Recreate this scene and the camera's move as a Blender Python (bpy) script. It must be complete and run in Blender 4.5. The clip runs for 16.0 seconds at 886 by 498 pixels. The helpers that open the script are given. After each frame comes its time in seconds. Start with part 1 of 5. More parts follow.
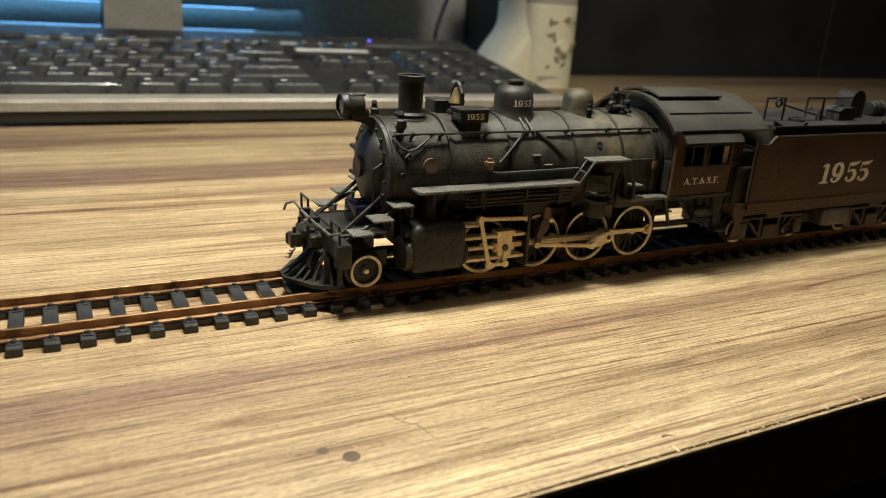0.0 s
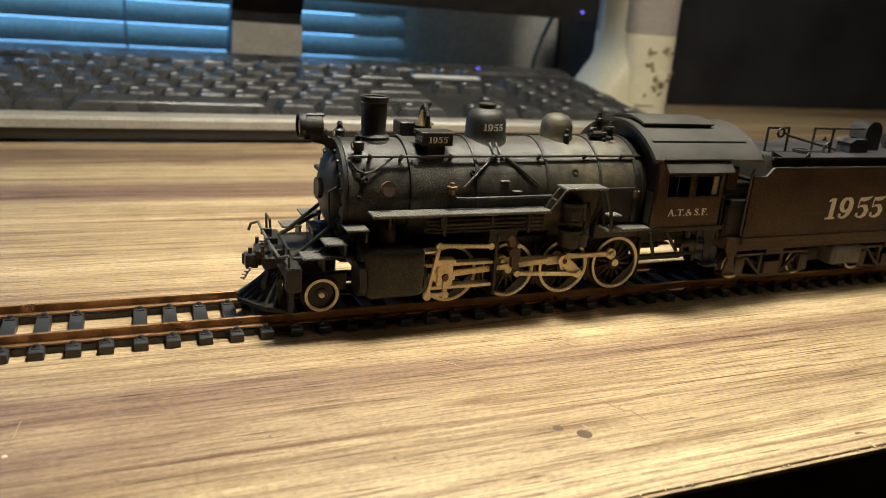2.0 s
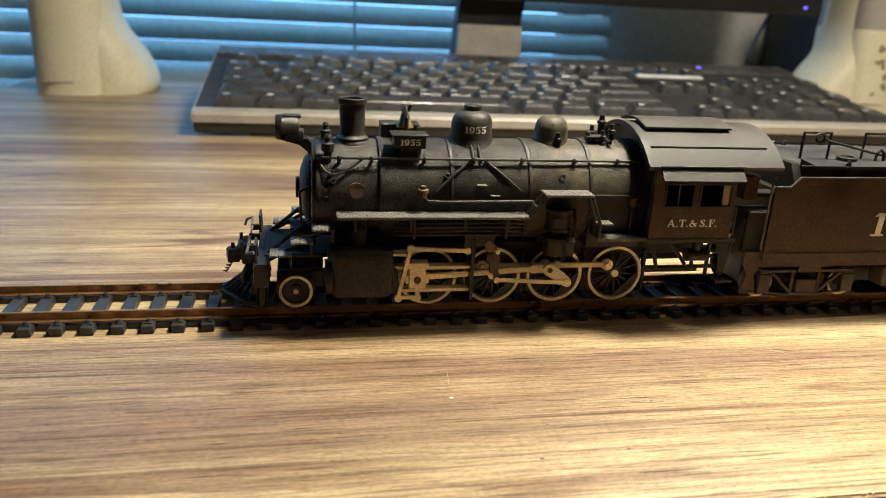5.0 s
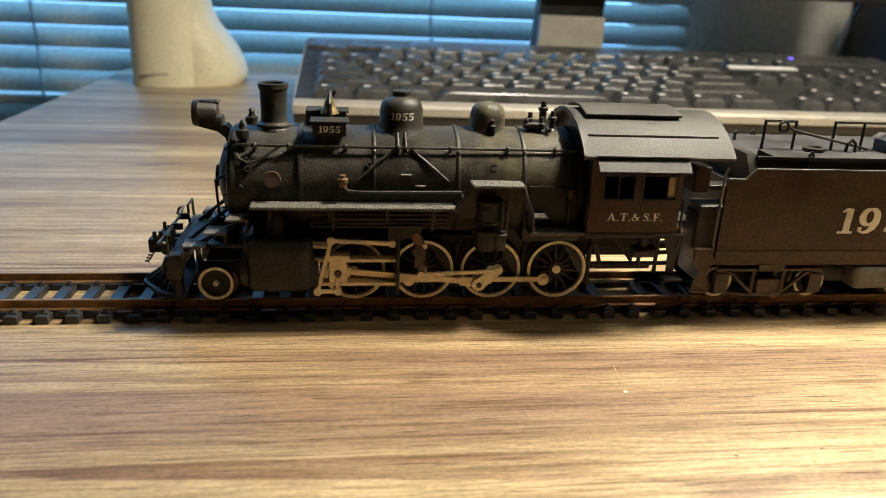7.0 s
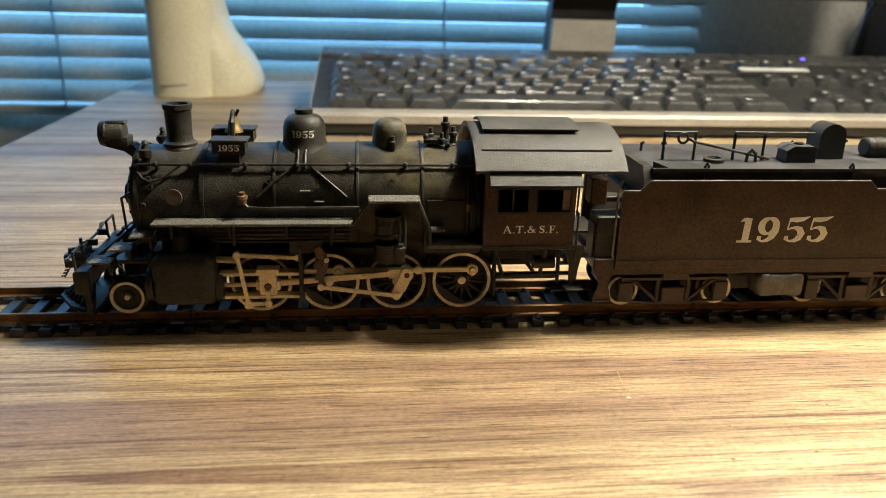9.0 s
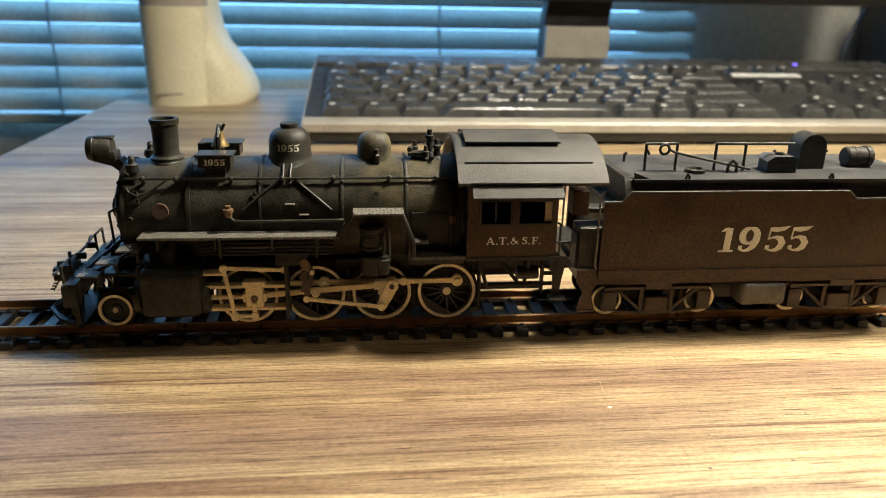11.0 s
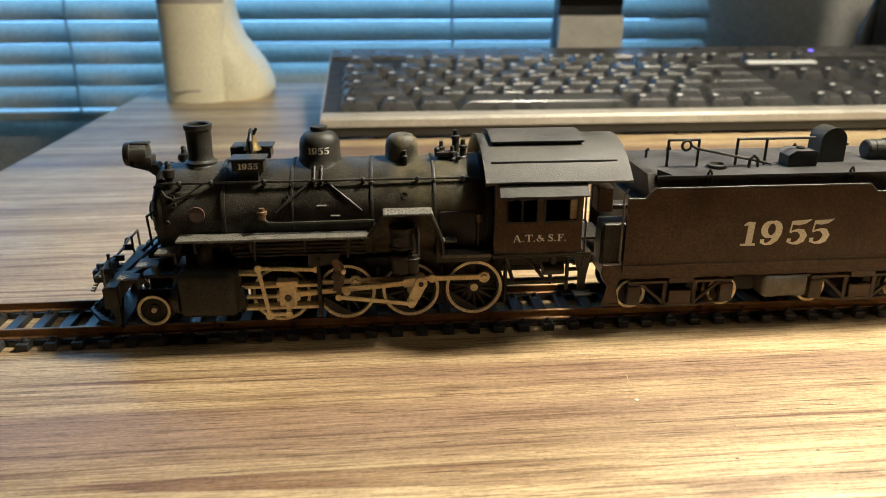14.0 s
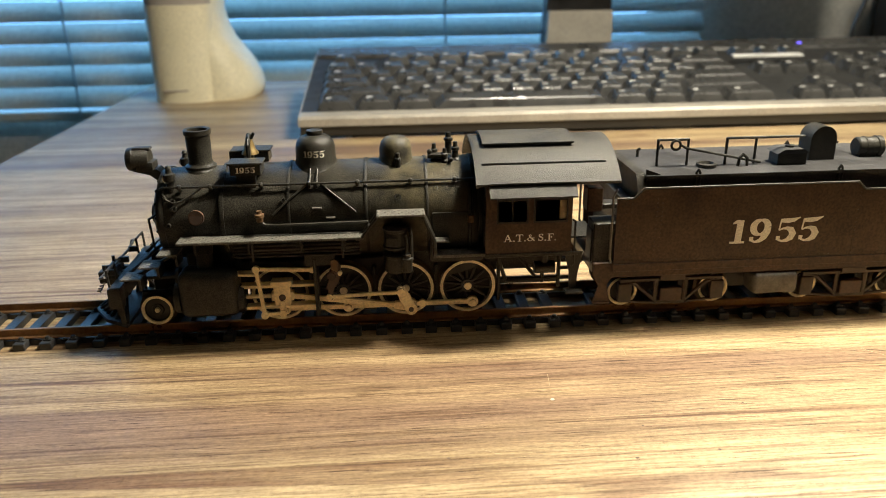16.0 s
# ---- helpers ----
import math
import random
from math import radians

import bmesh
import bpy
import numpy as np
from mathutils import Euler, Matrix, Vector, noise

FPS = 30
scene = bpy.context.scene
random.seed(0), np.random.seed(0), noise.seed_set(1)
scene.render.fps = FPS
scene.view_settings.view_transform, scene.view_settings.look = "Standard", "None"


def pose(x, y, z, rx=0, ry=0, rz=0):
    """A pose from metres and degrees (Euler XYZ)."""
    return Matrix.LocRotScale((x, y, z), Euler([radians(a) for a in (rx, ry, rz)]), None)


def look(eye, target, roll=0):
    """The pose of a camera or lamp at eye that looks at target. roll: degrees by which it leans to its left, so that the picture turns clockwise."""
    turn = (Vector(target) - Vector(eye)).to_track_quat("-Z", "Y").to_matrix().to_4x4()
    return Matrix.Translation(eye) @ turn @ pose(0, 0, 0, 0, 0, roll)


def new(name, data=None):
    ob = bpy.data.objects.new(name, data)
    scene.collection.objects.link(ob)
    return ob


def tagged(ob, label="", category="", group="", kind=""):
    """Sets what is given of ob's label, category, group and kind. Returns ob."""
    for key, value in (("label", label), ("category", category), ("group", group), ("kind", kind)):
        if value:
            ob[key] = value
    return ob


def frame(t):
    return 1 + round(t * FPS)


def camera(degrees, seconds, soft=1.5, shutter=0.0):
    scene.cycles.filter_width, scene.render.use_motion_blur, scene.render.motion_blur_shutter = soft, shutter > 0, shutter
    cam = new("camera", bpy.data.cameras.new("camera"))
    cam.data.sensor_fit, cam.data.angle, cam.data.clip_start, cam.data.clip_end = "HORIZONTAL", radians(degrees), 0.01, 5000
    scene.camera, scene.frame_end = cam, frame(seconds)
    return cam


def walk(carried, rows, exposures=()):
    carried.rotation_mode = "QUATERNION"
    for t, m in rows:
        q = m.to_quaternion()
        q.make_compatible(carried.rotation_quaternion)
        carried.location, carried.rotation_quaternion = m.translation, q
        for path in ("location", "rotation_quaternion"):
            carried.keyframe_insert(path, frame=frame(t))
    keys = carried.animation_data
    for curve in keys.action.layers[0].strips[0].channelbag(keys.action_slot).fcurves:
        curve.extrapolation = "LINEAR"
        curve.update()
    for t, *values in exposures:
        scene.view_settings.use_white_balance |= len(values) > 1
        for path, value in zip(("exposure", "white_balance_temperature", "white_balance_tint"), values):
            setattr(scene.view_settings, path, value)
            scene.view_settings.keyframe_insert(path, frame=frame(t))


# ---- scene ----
# ---- camera (millimetres and degrees: t, x, y, z, tilt, roll, turn) ----
MM = 0.001
cam = camera(61.13, 16.0, soft=0.8)
cam.data.dof.use_dof = True
cam.data.dof.focus_distance = 0.188
cam.data.dof.aperture_fstop = 22.0
PATH = (
    (0.0, -151.27, -174.12, 77.33, -19.12, -3.75, -26.70),
    (0.5, -162.61, -175.46, 75.13, -18.82, -4.00, -25.57),
    (1.0, -173.34, -176.05, 76.80, -18.31, -3.95, -24.29),
    (1.5, -180.38, -177.17, 76.49, -17.91, -4.15, -23.27),
    (2.0, -191.32, -178.50, 77.49, -17.58, -4.19, -22.02),
    (2.5, -199.91, -179.80, 79.88, -17.57, -3.76, -20.60),
    (3.0, -211.12, -182.12, 81.98, -18.35, -3.58, -18.83),
    (3.5, -222.73, -185.32, 81.57, -18.50, -3.46, -16.88),
    (4.0, -235.39, -186.76, 82.60, -18.40, -3.34, -14.79),
    (4.5, -242.08, -187.88, 84.40, -18.13, -3.27, -13.07),
    (5.0, -245.20, -188.78, 82.40, -18.88, -2.94, -10.31),
    (7.5, -275.27, -184.07, 80.99, -19.67, -2.28, -6.54),
    (8.0, -274.72, -185.30, 83.37, -19.61, -1.89, -6.20),
    (8.5, -273.86, -186.61, 85.39, -19.80, -1.60, -6.00),
    (9.0, -272.04, -191.19, 86.76, -19.72, -1.51, -5.74),
    (11.5, -268.03, -194.18, 91.42, -19.39, -1.02, -5.91),
    (12.0, -268.01, -196.07, 94.33, -19.46, -0.77, -5.90),
    (12.5, -270.58, -196.31, 93.86, -19.70, -0.43, -5.59),
    (13.0, -271.86, -197.85, 96.83, -19.84, -0.06, -5.35),
    (13.5, -273.79, -196.41, 94.41, -20.00, -0.22, -5.18),
    (14.0, -272.69, -196.25, 93.26, -20.30, -0.11, -5.25),
    (14.5, -269.09, -197.30, 93.53, -20.78, 0.08, -4.87),
    (15.0, -264.68, -200.74, 97.06, -20.83, 0.31, -3.65),
    (15.5, -259.20, -201.13, 96.41, -20.82, 0.53, -3.50),
    (16.0, -249.27, -200.56, 96.48, -20.80, 0.73, -4.11),
)
walk(cam, [(t, pose(x * MM, y * MM, z * MM, 90 + rx, ry, rz)) for t, x, y, z, rx, ry, rz in PATH],
     exposures=[(0.0, -0.12, 5900, 9), (1.0, -0.06, 5950, 9), (2.5, 0.12, 6050, 10), (5.0, 0.45, 6250, 10), (7.5, 0.70, 6350, 10), (12.0, 0.78, 6350, 10), (16.0, 0.72, 6350, 10)])

# how far the engine has run along the track at a time, in millimetres
RUN = ((0.0, 0.00), (0.5, -17.10), (1.0, -32.11), (1.5, -47.62), (2.0, -64.61), (2.5, -79.55), (3.0, -94.88), (3.5, -112.45), (4.0, -128.36), (4.5, -143.91), (5.0, -161.44), (5.2, -167.98), (7.3, -225.92), (7.5, -228.83), (8.0, -238.01), (8.5, -246.0), (9.0, -246.9), (14.6, -246.9), (15.0, -246.3), (15.5, -240.63), (16.0, -229.72))

# ---- world and lights ----
world = bpy.data.worlds.new("room_dusk")
scene.world = world
world.use_nodes = True
wn = world.node_tree.nodes
wl = world.node_tree.links
sky = wn.new("ShaderNodeTexSky")
sky.sky_type = "NISHITA"
sky.sun_disc = False
sky.sun_elevation = radians(4)
sky.sun_rotation = radians(200)
wn["Background"].inputs["Strength"].default_value = 0.05
wl.new(sky.outputs["Color"], wn["Background"].inputs["Color"])

LAMP = (-0.105, 0.004, 0.30)
lamp_data = bpy.data.lights.new("desk_lamp_light", "AREA")
lamp_data.shape = "DISK"
lamp_data.size = 0.055
lamp_data.energy = 1.6
lamp_data.color = (1.0, 0.91, 0.72)
desk_light = new("desk_lamp_light", lamp_data)
desk_light.matrix_world = look(LAMP, (-0.105, 0.004, 0.0))
lamp_data.spread = radians(165)

# unseen area light added as soft room fill, well below the ceiling
room_data = bpy.data.lights.new("room_fill_light", "AREA")
room_data.size = 0.6
room_data.energy = 1.0
room_data.color = (1.0, 0.88, 0.66)
room_light = new("room_fill_light", room_data)
room_light.matrix_world = look((0.34, -0.30, 1.02), (0.0, 0.35, 0.0))

# unseen fill added over the track to brighten speakers, blinds and right side
backfill_data = bpy.data.lights.new("background_fill_light", "AREA")
backfill_data.shape = "DISK"
backfill_data.size = 0.08
backfill_data.energy = 2.0
backfill_data.color = (1.0, 0.91, 0.72)
backfill_light = new("background_fill_light", backfill_data)
backfill_light.matrix_world = look((0.15, 0.02, 0.56), (0.10, 0.14, 0.0))


# ---- materials ----
def material(name):
    m = bpy.data.materials.new(name)
    m.use_nodes = True
    nt = m.node_tree
    return m, nt, nt.nodes["Principled BSDF"]


def coords(nt, scale):
    tc = nt.nodes.new("ShaderNodeTexCoord")
    mp = nt.nodes.new("ShaderNodeMapping")
    mp.inputs["Scale"].default_value = scale
    nt.links.new(tc.outputs["Object"], mp.inputs["Vector"])
    return mp.outputs["Vector"]


def noise_tex(nt, scale, detail=4.0, rough=0.55, distort=0.0, vec=(1, 1, 1)):
    n = nt.nodes.new("ShaderNodeTexNoise")
    n.inputs["Scale"].default_value = scale
    n.inputs["Detail"].default_value = detail
    n.inputs["Roughness"].default_value = rough
    n.inputs["Distortion"].default_value = distort
    nt.links.new(coords(nt, vec), n.inputs["Vector"])
    return n.outputs["Fac"]


def ramp(nt, fac, stops):
    r = nt.nodes.new("ShaderNodeValToRGB")
    els = r.color_ramp.elements
    while len(els) < len(stops):
        els.new(0.5)
    for e, (p, c) in zip(els, stops):
        e.position, e.color = p, (*c, 1)
    nt.links.new(fac, r.inputs["Fac"])
    return r.outputs["Color"]


def mixed(nt, fac, a, b, mode="MIX"):
    m = nt.nodes.new("ShaderNodeMix")
    m.data_type, m.blend_type = "RGBA", mode
    for sock, v in ((m.inputs[0], fac), (m.inputs[6], a), (m.inputs[7], b)):
        if isinstance(v, bpy.types.NodeSocket):
            nt.links.new(v, sock)
        elif isinstance(v, (int, float)):
            sock.default_value = v
        else:
            sock.default_value = (*v, 1)
    return m.outputs[2]


def bump(nt, bsdf, height, strength, distance):
    b = nt.nodes.new("ShaderNodeBump")
    b.inputs["Strength"].default_value = strength
    b.inputs["Distance"].default_value = distance
    nt.links.new(height, b.inputs["Height"])
    nt.links.new(b.outputs["Normal"], bsdf.inputs["Normal"])


def surface(name, dark, light, rough=0.5, metal=0.0, scale=120.0, grain=900.0, relief=0.00005, strength=0.4, rough_var=0.12, speckle=0.13, gloss=0.5):
    """A painted, moulded or metal surface: blotches and fine grain, with relief and uneven gloss."""
    m, nt, b = material(name)
    blot = noise_tex(nt, scale, 5, 0.6)
    fine = noise_tex(nt, grain, 3, 0.6)
    base = ramp(nt, blot, [(0.3, dark), (0.72, light)])
    spots = ramp(nt, fine, [(0.35, (1 - speckle,) * 3), (0.65, (1 + speckle,) * 3)])
    nt.links.new(mixed(nt, 1.0, base, spots, "MULTIPLY"), b.inputs["Base Color"])
    mr = nt.nodes.new("ShaderNodeMapRange")
    mr.inputs["From Min"].default_value, mr.inputs["From Max"].default_value = 0.3, 0.7
    mr.inputs["To Min"].default_value, mr.inputs["To Max"].default_value = max(0.05, rough - rough_var), min(1, rough + rough_var)
    nt.links.new(blot, mr.inputs["Value"])
    nt.links.new(mr.outputs["Result"], b.inputs["Roughness"])
    b.inputs["Metallic"].default_value = metal
    b.inputs["Specular IOR Level"].default_value = gloss
    bump(nt, b, fine, strength, relief)
    return m


def glow(name, color, strength):
    m, nt, b = material(name)
    b.inputs["Base Color"].default_value = (*color, 1)
    b.inputs["Emission Color"].default_value = (*color, 1)
    b.inputs["Emission Strength"].default_value = strength
    return m


def wood_laminate():
    m, nt, b = material("wood_laminate")
    broad = noise_tex(nt, 1.0, 3, 0.5, 0.35, (1.5, 40, 1))
    streak = noise_tex(nt, 1.0, 4, 0.6, 0.3, (5, 190, 1))
    lines = noise_tex(nt, 1.0, 3, 0.6, 0.2, (15, 760, 1))
    grain = noise_tex(nt, 1.0, 3, 0.6, 0.2, (80, 2500, 1))
    pores = noise_tex(nt, 1.0, 2, 0.5, 0.15, (60, 1900, 1))
    veins = noise_tex(nt, 1.0, 2, 0.5, 0.7, (1.9, 47, 1))
    gate = noise_tex(nt, 1.0, 2, 0.5, 0.0, (7, 60, 1))
    base = ramp(nt, broad, [(0.35, (0.225, 0.150, 0.098)), (0.46, (0.355, 0.262, 0.150)), (0.63, (0.495, 0.385, 0.226))])
    st = ramp(nt, streak, [(0.37, (0.76, 0.71, 0.67)), (0.47, (0.97, 0.96, 0.95)), (0.62, (1.13, 1.13, 1.12))])
    c = mixed(nt, 0.85, base, st, "MULTIPLY")
    ln = ramp(nt, lines, [(0.36, (0.58, 0.51, 0.46)), (0.45, (0.98, 0.97, 0.96)), (0.62, (1.15, 1.15, 1.14))])
    c = mixed(nt, 0.85, c, ln, "MULTIPLY")
    gr = ramp(nt, grain, [(0.37, (0.62, 0.58, 0.54)), (0.5, (1.02, 1.02, 1.02)), (0.63, (1.28, 1.28, 1.27))])
    c = mixed(nt, 0.8, c, gr, "MULTIPLY")
    vn = ramp(nt, veins, [(0.470, (1, 1, 1)), (0.490, (0.40, 0.27, 0.24)), (0.500, (0.34, 0.22, 0.20)), (0.510, (1, 1, 1))])
    vg = ramp(nt, gate, [(0.42, (0.10, 0.10, 0.10)), (0.58, (0.80, 0.80, 0.80))])
    c = mixed(nt, vg, c, mixed(nt, 1.0, c, vn, "MULTIPLY"))
    po = ramp(nt, pores, [(0.325, (0.20, 0.13, 0.09)), (0.36, (1, 1, 1))])
    c = mixed(nt, 0.8, c, po, "MULTIPLY")
    blot = noise_tex(nt, 28.0, 4, 0.6)
    c = mixed(nt, 0.7, c, ramp(nt, blot, [(0.32, (0.88, 0.86, 0.86)), (0.68, (1.10, 1.10, 1.09))]), "MULTIPLY")
    fleck = noise_tex(nt, 1.0, 3, 0.7, 0.0, (700, 1500, 1))
    c = mixed(nt, 0.7, c, ramp(nt, fleck, [(0.36, (0.72, 0.70, 0.68)), (0.5, (1, 1, 1)), (0.64, (1.22, 1.22, 1.21))]), "MULTIPLY")
    nt.links.new(c, b.inputs["Base Color"])
    wear = noise_tex(nt, 22.0, 5, 0.6)
    rr = ramp(nt, wear, [(0.3, (0.33, 0.33, 0.33)), (0.7, (0.48, 0.48, 0.48))])
    nt.links.new(rr, b.inputs["Roughness"])
    b.inputs["Specular IOR Level"].default_value = 0.22
    bump(nt, b, lines, 0.2, 0.00008)
    return m


WOOD = wood_laminate()
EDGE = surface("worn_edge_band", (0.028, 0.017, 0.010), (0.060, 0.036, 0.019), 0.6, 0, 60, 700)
# rubbed rim; light catching the edge is put into its pale colour
LIT_RIM_WEAR = surface("worn_lit_rim", (0.20, 0.125, 0.06), (0.50, 0.36, 0.19), 0.6, 0, 150, 900)
CHIP = surface("bare_chip", (0.45, 0.35, 0.2), (0.7, 0.58, 0.38), 0.8)
MARK = surface("dent_mark", (0.075, 0.046, 0.026), (0.15, 0.095, 0.05), 0.5)
LEAF = surface("olive_leaf_print", (0.24, 0.21, 0.11), (0.36, 0.31, 0.18), 0.5)
CRUMB = surface("pale_crumb", (0.6, 0.5, 0.35), (0.75, 0.65, 0.48), 0.7)
WALL_PAINT = surface("grey_wall_paint", (0.60, 0.575, 0.52), (0.70, 0.675, 0.61), 0.45, 0, 9, 260, 0.0002)
DARK_WALL = surface("dark_room_paint", (0.02, 0.02, 0.022), (0.035, 0.034, 0.034), 0.8, 0, 6, 200)
CARPET = surface("dark_carpet", (0.025, 0.02, 0.018), (0.05, 0.04, 0.035), 0.95, 0, 40, 900, 0.001)
BLACK_PANEL = surface("black_panel", (0.020, 0.020, 0.022), (0.034, 0.034, 0.037), 0.5, 0, 12, 500)
SKY_GLOW = glow("dusk_sky", (0.27, 0.58, 0.95), 1.5)
SLAT = surface("blind_slat", (0.70, 0.72, 0.66), (0.78, 0.80, 0.74), 0.45, 0, 18, 300)


def let_through(m, share):
    """Lets a thin sheet pass part of the light that falls on its other side."""
    nt = m.node_tree
    tl = nt.nodes.new("ShaderNodeBsdfTranslucent")
    tl.inputs["Color"].default_value = (0.62, 0.70, 0.68, 1)
    mx = nt.nodes.new("ShaderNodeMixShader")
    mx.inputs["Fac"].default_value = share
    nt.links.new(nt.nodes["Principled BSDF"].outputs["BSDF"], mx.inputs[1])
    nt.links.new(tl.outputs["BSDF"], mx.inputs[2])
    nt.links.new(mx.outputs["Shader"], nt.nodes["Material Output"].inputs["Surface"])


let_through(SLAT, 0.17)
CORD = surface("blind_cord", (0.66, 0.71, 0.73), (0.78, 0.82, 0.84), 0.7, 0, 300, 2000)
let_through(CORD, 0.4)
CREAM = surface("cream_plastic", (0.74, 0.68, 0.49), (0.82, 0.76, 0.57), 0.42, 0, 30, 900, 0.00003)
TAUPE = surface("taupe_matt", (0.36, 0.32, 0.28), (0.44, 0.39, 0.35), 0.9, 0, 200, 1800, 0.0003)
KEY_BLACK = surface("black_key_plastic", (0.036, 0.036, 0.035), (0.066, 0.065, 0.063), 0.30, 0, 90, 900)
KEY_TRAY = surface("keyboard_tray", (0.022, 0.022, 0.022), (0.036, 0.036, 0.035), 0.5)
SILVER = surface("silver_plastic", (0.35, 0.322, 0.275), (0.43, 0.395, 0.335), 0.42, 0.2, 60, 900)
LEGEND = surface("white_print", (0.62, 0.62, 0.6), (0.75, 0.75, 0.72), 0.5)
BLACK_PLASTIC = surface("black_plastic", (0.008, 0.008, 0.009), (0.016, 0.016, 0.017), 0.4)
# glossy black; the blue window reflection is put into the base colour
BLUE_SHEEN_BLACK = surface("black_gloss_blue_sheen", (0.010, 0.013, 0.026), (0.016, 0.020, 0.040), 0.16, 0, 120, 1500, 0.00003)
BLUE_LED = glow("blue_led", (0.16, 0.12, 1.0), 1.3)
PAINT = surface("weathered_black_paint", (0.014, 0.0127, 0.0100), (0.043, 0.039, 0.030), 0.40, 0, 160, 3600, 0.00013, 0.8, 0.10, 0.7, 0.34)
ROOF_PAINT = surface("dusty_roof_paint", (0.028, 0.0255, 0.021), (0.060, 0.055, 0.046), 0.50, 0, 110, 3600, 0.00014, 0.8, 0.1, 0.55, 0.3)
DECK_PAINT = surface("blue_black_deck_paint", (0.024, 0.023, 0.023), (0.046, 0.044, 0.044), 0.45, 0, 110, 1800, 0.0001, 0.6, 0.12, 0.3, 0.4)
TENDER_PAINT = surface("brown_black_tender_paint", (0.041, 0.0212, 0.0120), (0.094, 0.051, 0.028), 0.42, 0, 75, 1300, 0.00010, 0.6, 0.14, 0.35, 0.35)
TRUCK_BROWN = surface("dark_brown_truck_paint", (0.030, 0.018, 0.011), (0.074, 0.046, 0.028), 0.45, 0, 200, 1300)
BADGE = surface("dark_plate", (0.030, 0.019, 0.014), (0.062, 0.036, 0.024), 0.45, 0, 300, 1500)
TREAD = surface("diamond_tread_grey", (0.075, 0.069, 0.058), (0.185, 0.172, 0.145), 0.5, 0, 900, 2600, 0.0003, 0.9, 0.12, 0.4)
ROD = surface("brass_rod", (0.86, 0.67, 0.36), (0.97, 0.81, 0.50), 0.38, 0.12, 260, 1500)
RIM = surface("brass_tyre", (0.84, 0.71, 0.44), (0.95, 0.83, 0.58), 0.36, 0.12, 200, 1500)
SPOKE = surface("wheel_black", (0.010, 0.009, 0.008), (0.024, 0.021, 0.017), 0.5, 0, 200, 1500)
TREAD_STEEL = surface("dull_wheel_tread", (0.06, 0.045, 0.03), (0.14, 0.105, 0.065), 0.4, 0.5, 200, 1500)
GOLD = surface("bell_brass", (0.17, 0.115, 0.045), (0.36, 0.25, 0.105), 0.36, 0.6, 300, 1500)
DULL_BRASS = surface("tarnished_brass", (0.13, 0.075, 0.040), (0.25, 0.155, 0.08), 0.45, 0.4, 300, 1500)
RUST = surface("rusty_red_paint", (0.055, 0.031, 0.021), (0.12, 0.068, 0.043), 0.55, 0, 300, 1500)
GREYBOX = surface("worn_grey_metal", (0.085, 0.078, 0.066), (0.20, 0.185, 0.16), 0.5, 0.3, 260, 1500)
LETTER = surface("cream_lettering", (0.86, 0.82, 0.70), (0.94, 0.90, 0.79), 0.55, 0, 400, 2000)
RAIL = surface("tarnished_brass_rail", (0.20, 0.105, 0.045), (0.34, 0.19, 0.085), 0.36, 0.55, 90, 1300)
TIE = surface("grey_black_tie_plastic", (0.016, 0.016, 0.0165), (0.040, 0.040, 0.040), 0.36, 0, 300, 1500, 0.00015, 0.6)
LENS = surface("yellowed_lens", (0.34, 0.28, 0.16), (0.50, 0.43, 0.27), 0.12)


def dusty(m, x0, x1, tone):
    """Olive weathering dust on a boiler between two places along it, heaviest on top."""
    nt = m.node_tree
    b = nt.nodes["Principled BSDF"]
    old = b.inputs["Base Color"].links[0].from_socket
    tc = nt.nodes.new("ShaderNodeTexCoord")
    sep = nt.nodes.new("ShaderNodeSeparateXYZ")
    nt.links.new(tc.outputs["Object"], sep.inputs["Vector"])
    mid, half = (x0 + x1) / 2, (x1 - x0) / 2
    reach = nt.nodes.new("ShaderNodeMath")
    reach.operation = "SUBTRACT"
    nt.links.new(sep.outputs["X"], reach.inputs[0])
    reach.inputs[1].default_value = mid
    size = nt.nodes.new("ShaderNodeMath")
    size.operation = "ABSOLUTE"
    nt.links.new(reach.outputs[0], size.inputs[0])
    band = nt.nodes.new("ShaderNodeMapRange")
    band.interpolation_type = "SMOOTHSTEP"
    band.inputs["From Min"].default_value, band.inputs["From Max"].default_value = half, 0.0
    nt.links.new(size.outputs[0], band.inputs["Value"])
    cloud = noise_tex(nt, 190.0, 5, 0.65)
    patch = nt.nodes.new("ShaderNodeMapRange")
    patch.inputs["From Min"].default_value, patch.inputs["From Max"].default_value = 0.38, 0.72
    nt.links.new(cloud, patch.inputs["Value"])
    share = nt.nodes.new("ShaderNodeMath")
    share.operation = "MULTIPLY"
    nt.links.new(band.outputs["Result"], share.inputs[0])
    nt.links.new(patch.outputs["Result"], share.inputs[1])
    nt.links.new(mixed(nt, share.outputs[0], old, tone), b.inputs["Base Color"])
    return m


BOILER_PAINT = dusty(surface("dusty_boiler_paint", (0.019, 0.0172, 0.0132), (0.060, 0.054, 0.041), 0.40, 0, 160, 3600, 0.00015, 0.85, 0.10, 0.75, 0.32), -0.036, 0.012, (0.150, 0.125, 0.070))


